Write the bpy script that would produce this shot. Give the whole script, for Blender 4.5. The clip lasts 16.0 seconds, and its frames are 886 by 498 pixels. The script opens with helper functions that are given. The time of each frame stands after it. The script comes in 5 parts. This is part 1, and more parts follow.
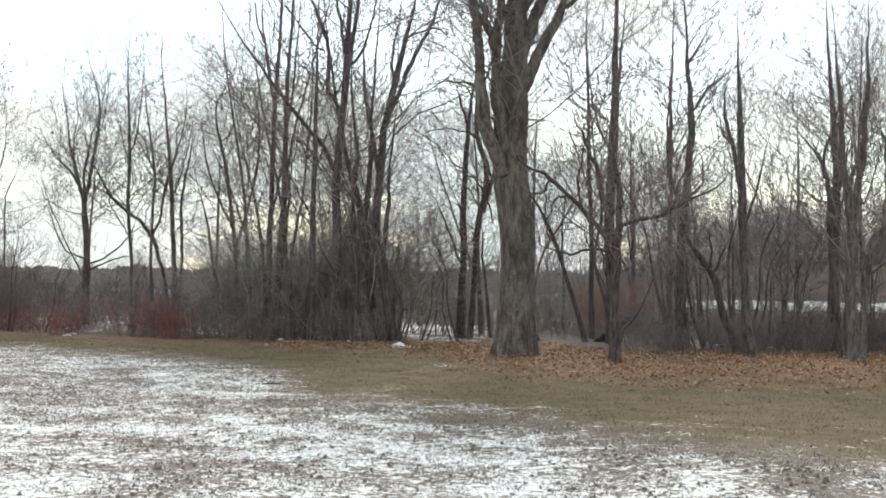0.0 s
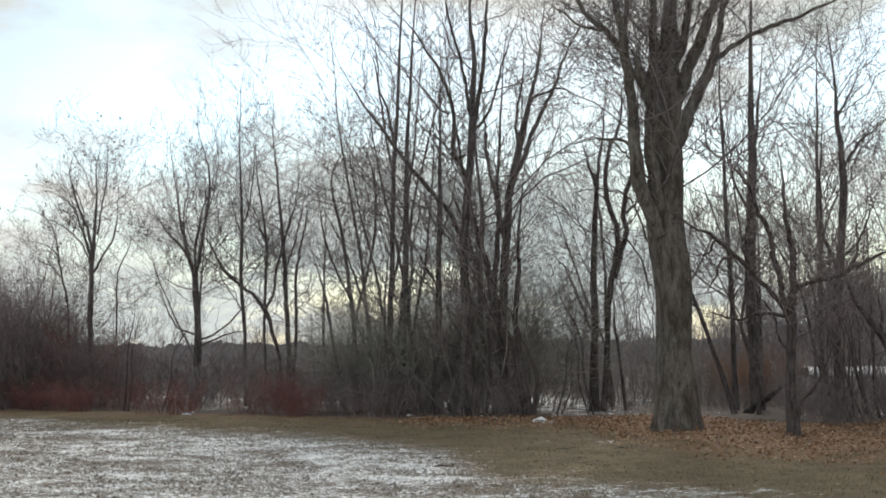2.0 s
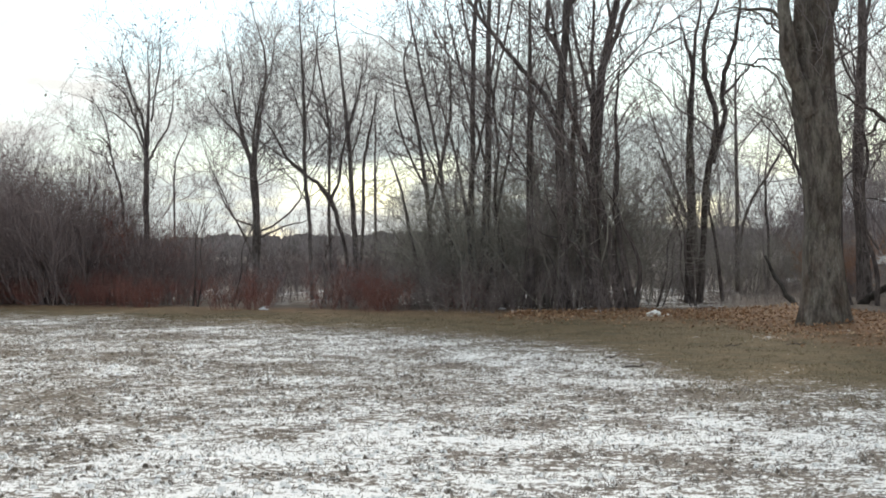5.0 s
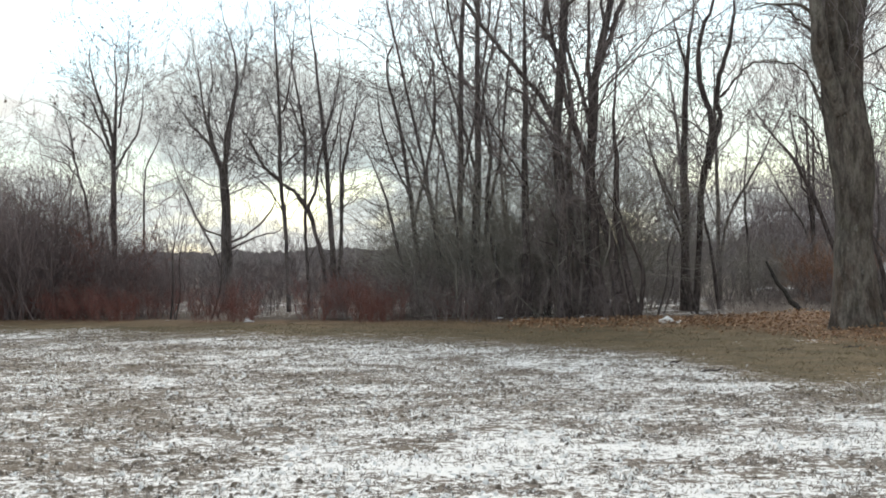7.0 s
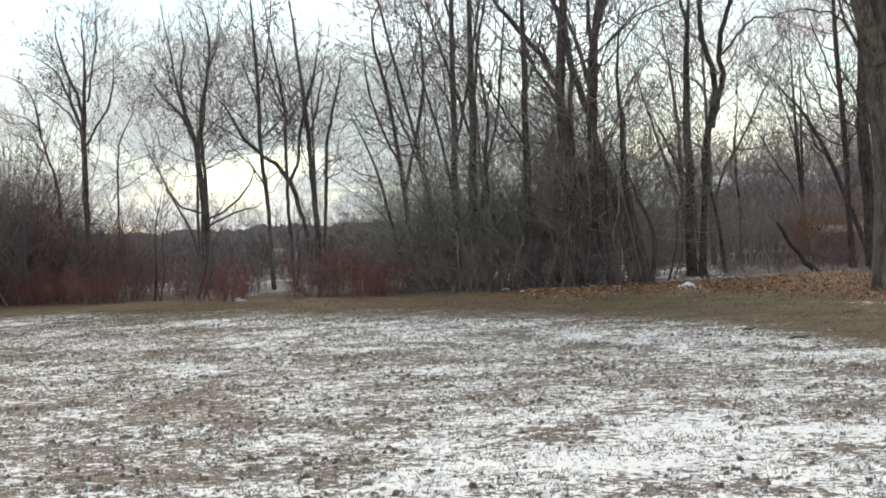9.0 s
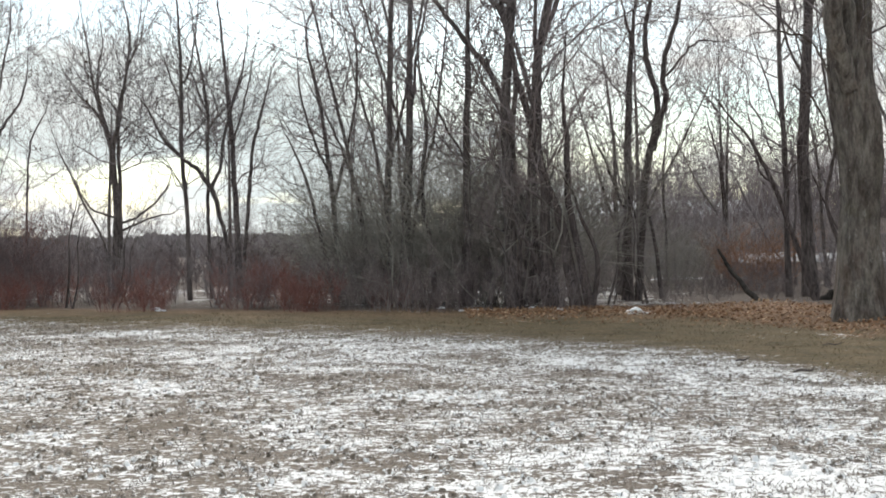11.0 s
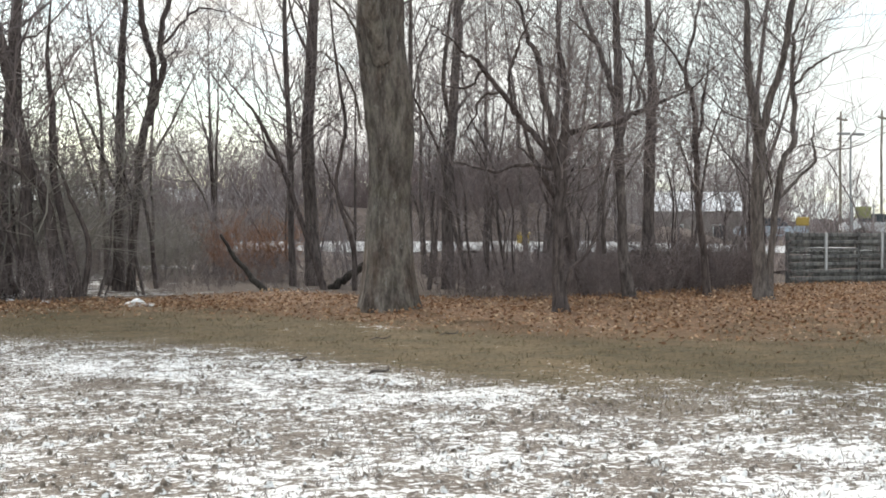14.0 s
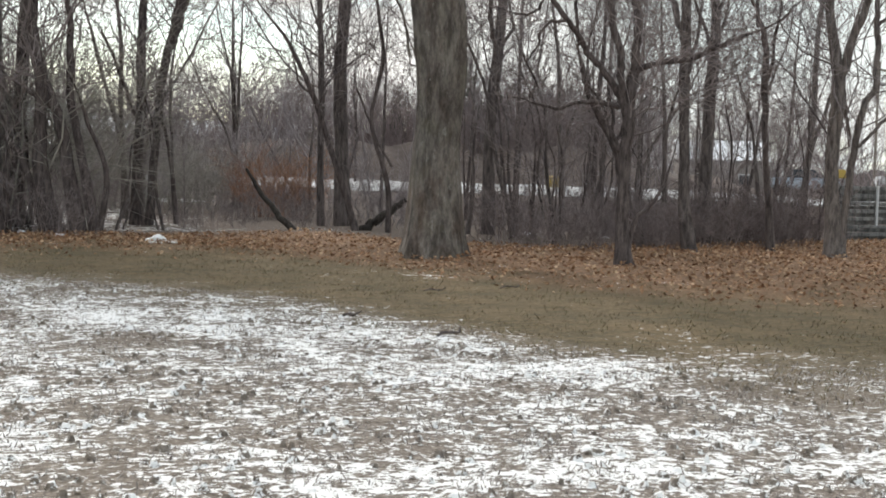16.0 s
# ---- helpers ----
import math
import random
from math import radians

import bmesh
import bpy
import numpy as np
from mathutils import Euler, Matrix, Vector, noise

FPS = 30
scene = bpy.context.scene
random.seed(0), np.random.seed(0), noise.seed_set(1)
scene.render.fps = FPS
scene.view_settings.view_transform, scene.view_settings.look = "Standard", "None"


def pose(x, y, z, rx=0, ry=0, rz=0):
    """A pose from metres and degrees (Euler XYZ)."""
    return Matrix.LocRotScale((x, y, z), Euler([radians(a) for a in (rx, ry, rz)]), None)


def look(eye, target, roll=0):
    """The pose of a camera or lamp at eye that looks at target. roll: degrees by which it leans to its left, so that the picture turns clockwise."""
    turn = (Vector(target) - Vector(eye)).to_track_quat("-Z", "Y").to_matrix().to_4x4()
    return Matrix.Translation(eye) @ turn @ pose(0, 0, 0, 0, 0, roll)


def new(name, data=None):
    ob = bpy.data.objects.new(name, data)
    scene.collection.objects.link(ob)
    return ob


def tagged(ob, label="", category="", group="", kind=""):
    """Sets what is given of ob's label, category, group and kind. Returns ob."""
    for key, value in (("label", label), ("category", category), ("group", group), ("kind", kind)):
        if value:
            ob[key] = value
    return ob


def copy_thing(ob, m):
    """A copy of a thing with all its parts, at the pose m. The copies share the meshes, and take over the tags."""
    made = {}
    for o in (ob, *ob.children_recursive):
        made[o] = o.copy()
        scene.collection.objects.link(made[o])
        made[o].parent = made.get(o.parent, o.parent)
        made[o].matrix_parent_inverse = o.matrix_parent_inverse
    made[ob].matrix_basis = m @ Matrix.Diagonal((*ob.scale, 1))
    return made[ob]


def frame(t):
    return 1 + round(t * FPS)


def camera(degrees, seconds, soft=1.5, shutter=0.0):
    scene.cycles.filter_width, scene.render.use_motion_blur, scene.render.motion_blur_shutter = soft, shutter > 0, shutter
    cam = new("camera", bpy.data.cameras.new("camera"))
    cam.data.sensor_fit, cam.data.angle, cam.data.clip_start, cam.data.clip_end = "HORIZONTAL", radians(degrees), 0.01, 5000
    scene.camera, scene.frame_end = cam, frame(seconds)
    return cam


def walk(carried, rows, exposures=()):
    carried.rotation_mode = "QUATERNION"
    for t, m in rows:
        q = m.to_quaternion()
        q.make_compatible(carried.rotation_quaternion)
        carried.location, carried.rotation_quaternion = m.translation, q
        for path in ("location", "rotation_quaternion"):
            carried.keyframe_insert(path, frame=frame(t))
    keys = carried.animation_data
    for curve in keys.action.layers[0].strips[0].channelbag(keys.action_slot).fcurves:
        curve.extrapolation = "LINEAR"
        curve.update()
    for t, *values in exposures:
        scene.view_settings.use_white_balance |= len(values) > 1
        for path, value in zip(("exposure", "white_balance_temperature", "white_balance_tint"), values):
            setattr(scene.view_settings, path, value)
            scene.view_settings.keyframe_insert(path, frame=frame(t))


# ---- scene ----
cam = camera(38.2, 16.0, soft=1.8)
PATH = [
    (0, (1.588, 2.307, 1.844), (1.312, 4.287, 1.897), 0.6),
    (0.5, (1.108, 2.552, 1.804), (0.845, 4.532, 1.909), 0.2),
    (1, (0.602, 2.965, 1.807), (0.324, 4.94, 1.954), -1.3),
    (1.5, (0.083, 3.418, 1.812), (-0.35, 5.362, 1.998), -0.6),
    (2, (-0.443, 3.787, 1.837), (-0.831, 5.742, 2.001), -0.4),
    (2.5, (-0.895, 4.085, 1.856), (-1.307, 6.04, 1.966), -0.7),
    (3, (-1.398, 4.351, 1.874), (-1.802, 6.309, 1.921), -0.4),
    (3.5, (-1.861, 4.672, 1.83), (-2.264, 6.631, 1.844), -3.0),
    (4, (-2.399, 4.973, 1.89), (-2.849, 6.921, 1.896), -2.1),
    (4.2, (-2.631, 5.064, 1.939), (-3.087, 7.011, 1.935), -0.9),
    (6.3, (-5.314, 5.821, 1.622), (-5.604, 7.8, 1.631), -2.6),
    (6.5, (-5.476, 5.924, 1.605), (-5.769, 7.902, 1.623), -2.4),
    (7, (-5.94, 6.2, 1.642), (-6.2, 8.183, 1.66), -1.2),
    (7.5, (-6.38, 6.556, 1.655), (-6.641, 8.538, 1.65), -3.5),
    (8, (-6.842, 6.877, 1.629), (-7.119, 8.857, 1.642), -1.6),
    (8.5, (-7.276, 7.205, 1.673), (-7.491, 9.193, 1.659), -0.3),
    (8.7, (-7.449, 7.359, 1.626), (-7.63, 9.35, 1.597), -2.6),
    (10.8, (-8.939, 8.651, 1.597), (-9.0, 10.65, 1.603), -0.6),
    (11, (-9.023, 8.824, 1.605), (-9.021, 10.824, 1.6), -0.7),
    (11.5, (-9.187, 9.41, 1.581), (-9.006, 11.401, 1.56), -1.9),
    (12, (-9.351, 9.947, 1.513), (-8.953, 11.907, 1.514), 0.1),
    (12.5, (-9.415, 10.534, 1.504), (-8.776, 12.429, 1.472), 0.9),
    (13, (-9.426, 11.066, 1.495), (-8.756, 12.951, 1.472), 1.6),
    (13.5, (-9.472, 11.541, 1.503), (-8.731, 13.398, 1.469), 2.3),
    (14, (-9.41, 12.027, 1.469), (-8.599, 13.855, 1.444), 0.0),
    (14.5, (-9.372, 12.503, 1.475), (-8.558, 14.329, 1.416), 1.9),
    (15, (-9.372, 13.012, 1.49), (-8.537, 14.826, 1.378), 2.4),
    (15.5, (-9.267, 13.558, 1.489), (-8.442, 15.377, 1.38), 1.1),
    (16, (-9.236, 14.081, 1.443), (-8.439, 15.912, 1.326), 1.8),
]
EXPOSURES = [
    (0, 0.60, 6800, 12), (0.5, 0.37, 6770, 12), (1, 0.18, 6760, 11), (1.5, -0.35, 6880, 11), (2, 0.0, 6800, 11), (2.5, 0.20, 6770, 11), (3, 0.22, 6770, 12), (4, 0.22, 6800, 11),
    (6.5, 0.22, 6800, 11), (8.5, 0.22, 6840, 12), (11, 0.42, 6800, 13), (12, 0.74, 6860, 13), (14, 0.76, 6930, 13), (15, 0.56, 6930, 13), (16, 0.58, 6910, 13),
]
walk(cam, [(t, look(eye, target, roll)) for t, eye, target, roll in PATH], EXPOSURES)

# ---- light ----
world = bpy.data.worlds.new("world")
scene.world = world
world.use_nodes = True
wn, wl = world.node_tree.nodes, world.node_tree.links
wn.clear()
sky = wn.new("ShaderNodeTexSky")
sky.sky_type = "NISHITA"
sky.sun_disc = False
sky.sun_elevation, sky.sun_rotation = radians(32), radians(-4)
sky.dust_density, sky.ozone_density = 0.6, 0.7
coord = wn.new("ShaderNodeTexCoord")
stretch = wn.new("ShaderNodeMapping")
stretch.inputs["Scale"].default_value = (1.0, 1.0, 2.6)
stretch.inputs["Rotation"].default_value = (0, 0, radians(-20))
stretch.inputs["Location"].default_value = (0.31, 0.12, 0.4)
puff = wn.new("ShaderNodeTexNoise")
puff.inputs["Scale"].default_value, puff.inputs["Detail"].default_value, puff.inputs["Roughness"].default_value = 3.2, 7, 0.55
cover = wn.new("ShaderNodeValToRGB")
cover.color_ramp.elements[0].position, cover.color_ramp.elements[1].position = 0.385, 0.5
shade = wn.new("ShaderNodeTexNoise")
shade.inputs["Scale"].default_value, shade.inputs["Detail"].default_value = 2.3, 5
tone = wn.new("ShaderNodeValToRGB")
tone.color_ramp.elements[0].position, tone.color_ramp.elements[0].color = 0.36, (0.58, 0.685, 0.70, 1)
tone.color_ramp.elements[1].position, tone.color_ramp.elements[1].color = 0.58, (0.825, 0.86, 0.852, 1)
clear = wn.new("ShaderNodeVectorMath")
clear.operation = "MULTIPLY"
clear.inputs[1].default_value = (0.142, 0.16, 0.163)
blend = wn.new("ShaderNodeMixRGB")
ground_glow = wn.new("ShaderNodeBackground")
ground_glow.inputs["Strength"].default_value = 1.0
result = wn.new("ShaderNodeOutputWorld")
wl.new(coord.outputs["Generated"], stretch.inputs["Vector"])
wl.new(stretch.outputs["Vector"], puff.inputs["Vector"])
wl.new(stretch.outputs["Vector"], shade.inputs["Vector"])
wl.new(puff.outputs["Fac"], cover.inputs["Fac"])
wl.new(shade.outputs["Fac"], tone.inputs["Fac"])
wl.new(sky.outputs["Color"], clear.inputs[0])
wl.new(cover.outputs["Color"], blend.inputs["Fac"])
wl.new(clear.outputs["Vector"], blend.inputs["Color1"])
wl.new(tone.outputs["Color"], blend.inputs["Color2"])
wl.new(blend.outputs["Color"], ground_glow.inputs["Color"])
wl.new(ground_glow.outputs["Background"], result.inputs["Surface"])

sun_data = bpy.data.lights.new("sun", "SUN")
sun_data.energy, sun_data.angle, sun_data.color = 2.2, radians(14), (1.0, 0.95, 0.87)
sun = new("sun", sun_data)
sun.matrix_world = look((-4.2, 60, 37.6), (0, 0, 0))


# ---- materials ----
def nodes_of(name, rough=0.9):
    m = bpy.data.materials.new(name)
    m.use_nodes = True
    n, l = m.node_tree.nodes, m.node_tree.links
    bsdf = n["Principled BSDF"]
    bsdf.inputs["Roughness"].default_value = rough
    bsdf.inputs["Specular IOR Level"].default_value = 0.25
    return m, n, l, bsdf


def noise_node(n, l, scale, detail=4, rough=0.6, squash=(1, 1, 1), world_space=True):
    tc = n.new("ShaderNodeNewGeometry" if world_space else "ShaderNodeTexCoord")
    mp = n.new("ShaderNodeMapping")
    mp.inputs["Scale"].default_value = squash
    l.new(tc.outputs["Position" if world_space else "Object"], mp.inputs["Vector"])
    tx = n.new("ShaderNodeTexNoise")
    tx.inputs["Scale"].default_value, tx.inputs["Detail"].default_value, tx.inputs["Roughness"].default_value = scale, detail, rough
    l.new(mp.outputs["Vector"], tx.inputs["Vector"])
    return tx.outputs["Fac"]


def ramp(n, l, fac, *stops):
    r = n.new("ShaderNodeValToRGB")
    e = r.color_ramp.elements
    while len(e) < len(stops):
        e.new(0.5)
    for k, (p, c) in zip(e, stops):
        k.position, k.color = p, (*c, 1) if len(c) == 3 else c
    l.new(fac, r.inputs["Fac"])
    return r.outputs["Color"]


def mix(n, l, kind, fac, a, b):
    m = n.new("ShaderNodeMixRGB")
    m.blend_type = kind
    for socket, v in zip(("Fac", "Color1", "Color2"), (fac, a, b)):
        if isinstance(v, (int, float)):
            m.inputs[socket].default_value = v
        elif isinstance(v, tuple):
            m.inputs[socket].default_value = (*v, 1)
        else:
            l.new(v, m.inputs[socket])
    return m.outputs["Color"]


def math_node(n, l, op, a, b=0.0):
    m = n.new("ShaderNodeMath")
    m.operation = op
    for i, v in enumerate((a, b)):
        if isinstance(v, (int, float)):
            m.inputs[i].default_value = v
        else:
            l.new(v, m.inputs[i])
    return m.outputs["Value"]


def bump(n, l, bsdf, height, strength, distance):
    b = n.new("ShaderNodeBump")
    b.inputs["Strength"].default_value, b.inputs["Distance"].default_value = strength, distance
    l.new(height, b.inputs["Height"])
    l.new(b.outputs["Normal"], bsdf.inputs["Normal"])


def bark(name, dark, light, furrow, moss=0.0, upright=0.22, lichen=0.0):
    """Furrowed bark: long upright ridges, blotches, a little moss and pale lichen."""
    m, n, l, bsdf = nodes_of(name, 0.95)
    ridge = noise_node(n, l, furrow, 6, 0.7, (1, 1, upright))
    blotch = noise_node(n, l, 1.1, 3, 0.6)
    fine = noise_node(n, l, furrow * 3.5, 3, 0.6, (1, 1, 0.5))
    c = ramp(n, l, ridge, (0.38, dark), (0.6, light))
    c = mix(n, l, "MULTIPLY", 0.75, c, ramp(n, l, blotch, (0.3, (0.62, 0.6, 0.58)), (0.7, (1.15, 1.13, 1.08))))
    c = mix(n, l, "MULTIPLY", 0.5, c, ramp(n, l, fine, (0.3, (0.6, 0.6, 0.6)), (0.7, (1.2, 1.2, 1.2))))
    if moss:
        spot = ramp(n, l, noise_node(n, l, 2.3, 5, 0.7), (0.5, (0, 0, 0)), (0.68, (1, 1, 1)))
        c = mix(n, l, "MIX", math_node(n, l, "MULTIPLY", spot, moss), c, (0.14, 0.13, 0.075))
    if lichen:
        tone = noise_node(n, l, 2.6, 4, 0.7, (1, 1, 0.45))
        c = mix(n, l, "MULTIPLY", 0.9, c, ramp(n, l, tone, (0.36, (0.66, 0.56, 0.53)), (0.5, (1.0, 0.97, 0.97)), (0.64, (1.2, 1.22, 1.2))))
        flecks = ramp(n, l, noise_node(n, l, 9, 5, 0.75, (1, 1, 0.5)), (0.6, (0, 0, 0)), (0.68, (1, 1, 1)))
        c = mix(n, l, "MIX", math_node(n, l, "MULTIPLY", flecks, lichen), c, (0.36, 0.36, 0.335))
    l.new(c, bsdf.inputs["Base Color"])
    bump(n, l, bsdf, ridge, 1.0, 0.06)
    return m


def twigs_of(name, a, b, c=None):
    """Thin stems, each with a tint of its own."""
    m, n, l, bsdf = nodes_of(name, 0.85)
    g = n.new("ShaderNodeNewGeometry")
    stops = ((0.0, a), (1.0, b)) if c is None else ((0.0, a), (0.6, b), (1.0, c))
    col = ramp(n, l, g.outputs["Random Per Island"], *stops)
    col = mix(n, l, "MULTIPLY", 0.5, col, ramp(n, l, noise_node(n, l, 0.8, 3), (0.3, (0.6, 0.6, 0.62)), (0.7, (1.2, 1.18, 1.15))))
    l.new(col, bsdf.inputs["Base Color"])
    return m


def plain(name, colour, rough=0.7, spread=0.25, scale=6.0, metal=0.0):
    m, n, l, bsdf = nodes_of(name, rough)
    f = noise_node(n, l, scale, 5, 0.65)
    lo, hi = tuple(v * (1 - spread) for v in colour), tuple(min(1, v * (1 + spread)) for v in colour)
    l.new(ramp(n, l, f, (0.3, lo), (0.7, hi)), bsdf.inputs["Base Color"])
    bsdf.inputs["Metallic"].default_value = metal
    bump(n, l, bsdf, f, 0.2, 0.01)
    return m


BARK_GREY = bark("bark_grey", (0.084, 0.074, 0.068), (0.228, 0.208, 0.192), 8.5, 0.22, 0.3, 0.5)
BARK_DARK = bark("bark_dark", (0.059, 0.048, 0.049), (0.175, 0.147, 0.145), 16)
BARK_MID = bark("bark_mid", (0.069, 0.059, 0.059), (0.204, 0.177, 0.176), 14)
BARK_PALE = bark("bark_pale", (0.092, 0.080, 0.078), (0.240, 0.211, 0.203), 14)
TWIG_GREY = twigs_of("twig_grey", (0.143, 0.124, 0.126), (0.306, 0.271, 0.276))
TWIG_SHRUB = twigs_of("twig_shrub", (0.194, 0.172, 0.178), (0.398, 0.361, 0.373))
TWIG_BROWN = twigs_of("twig_brown", (0.153, 0.126, 0.124), (0.316, 0.271, 0.271))
TWIG_RED = twigs_of("twig_red", (0.17, 0.07, 0.06), (0.29, 0.125, 0.108), (0.3, 0.2, 0.175))
# pale twigs for the deeper woods, with the haze put into their colour
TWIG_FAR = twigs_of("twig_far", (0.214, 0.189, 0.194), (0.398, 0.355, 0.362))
TWIG_VINE = twigs_of("twig_vine", (0.215, 0.203, 0.183), (0.39, 0.37, 0.337))
TWIG_RUST = twigs_of("twig_rust", (0.225, 0.118, 0.075), (0.39, 0.218, 0.143))
TWIG_MAUVE = twigs_of("twig_mauve", (0.153, 0.120, 0.122), (0.316, 0.258, 0.259))
TWIG_DARK = twigs_of("twig_dark", (0.102, 0.081, 0.080), (0.209, 0.171, 0.171))
TWIG_BANK = twigs_of("twig_bank", (0.133, 0.105, 0.106), (0.275, 0.225, 0.223))
SEED = twigs_of("seed_brown", (0.05, 0.03, 0.02), (0.13, 0.085, 0.055))

BARK_WET = bark("bark_wet", (0.028, 0.025, 0.024), (0.09, 0.08, 0.074), 16)
GRASS = twigs_of("grass_dry", (0.19, 0.163, 0.15), (0.36, 0.322, 0.3), (0.52, 0.485, 0.45))
LAWN = twigs_of("grass_lawn", (0.14, 0.108, 0.068), (0.26, 0.205, 0.135), (0.18, 0.166, 0.09))
LEAF = twigs_of("leaf_dead", (0.165, 0.085, 0.05), (0.375, 0.218, 0.128), (0.56, 0.41, 0.275))
NEEDLE = twigs_of("needles", (0.025, 0.04, 0.025), (0.06, 0.08, 0.05))


# ---- ground ----
EDGE_X = [-60, -24.6, -16, -11, -1, 1, 3, 8, 12, 60]
EDGE_Y = [52, 43.6, 41.0, 39.4, 38.9, 35.0, 34.2, 35.6, 38.2, 41]
LEAF_X = [-60, -30, -16, -8, -3.2, -2, 0, 2, 8, 60]
LEAF_Y = [52, 45.5, 41.2, 37.8, 36.0, 31, 27.8, 26.6, 27, 30]
SNOW_X = [-60, -22.7, -17, -9, -7.3, -5.4, -4.3, -3.4, -1.2, 2.1, 4, 20, 60]
SNOW_Y = [52, 37.9, 34.8, 30.8, 29.2, 26.7, 23.8, 21.1, 20.0, 16.7, 15.3, 9, 3]


def open_ground(x, y):
    """The bare ground that runs from the leaf litter to the plank fence."""
    return x + 9.4 > 0.77 * (y - 12) and y < 47.5


def wood_edge(x):
    return np.interp(x, EDGE_X, EDGE_Y)


def height(x, y):
    """Nearly level: a low swell under the leaf litter, and a shallow unevenness."""
    x, y = np.asarray(x, float), np.asarray(y, float)
    swell = 0.11 * np.clip((y - np.interp(x, LEAF_X, LEAF_Y)) / 4, 0, 1) * np.clip((x + 4) / 3, 0, 1) * np.clip((48 - y) / 8, 0, 1)
    far = np.clip((np.hypot(x, y) - 250) / 400, 0, 1) * 2.0
    rise_x, rise_y = np.clip((x - 8) / 7, 0, 1), np.clip((y - 38) / 7, 0, 1)
    hollow = -0.5 * rise_x * rise_x * (3 - 2 * rise_x) * rise_y * rise_y * (3 - 2 * rise_y) * np.clip((62 - y) / 8, 0, 1)
    return swell + far + hollow + 0.02 * np.sin(x * 0.9 + 0.6 * y) * np.cos(y * 0.7 - 0.4 * x) + 0.012 * np.sin(2.7 * x + 1.3) * np.sin(3.1 * y)


def steps(lo, hi, fine, reach):
    a = np.arange(lo, hi + fine / 2, fine)
    out, d = [], fine
    k = 0.0
    while k < reach:
        d *= 1.22
        k += d
        out.append(k)
    return np.concatenate((lo - np.array(out[::-1]), a, hi + np.array(out)))


def raw_mesh(name, verts, quads, smooth=True):
    """A mesh from arrays of places and of four corners each (three, where the last is -1 in all)."""
    quads = np.asarray(quads, np.int32)
    size = quads.shape[1]
    me = bpy.data.meshes.new(name)
    me.vertices.add(len(verts))
    me.vertices.foreach_set("co", np.asarray(verts, np.float32).ravel())
    me.loops.add(quads.size)
    me.loops.foreach_set("vertex_index", quads.ravel())
    me.polygons.add(len(quads))
    me.polygons.foreach_set("loop_start", np.arange(0, quads.size, size, dtype=np.int32))
    me.polygons.foreach_set("use_smooth", np.full(len(quads), smooth))
    me.update(calc_edges=True)
    return me


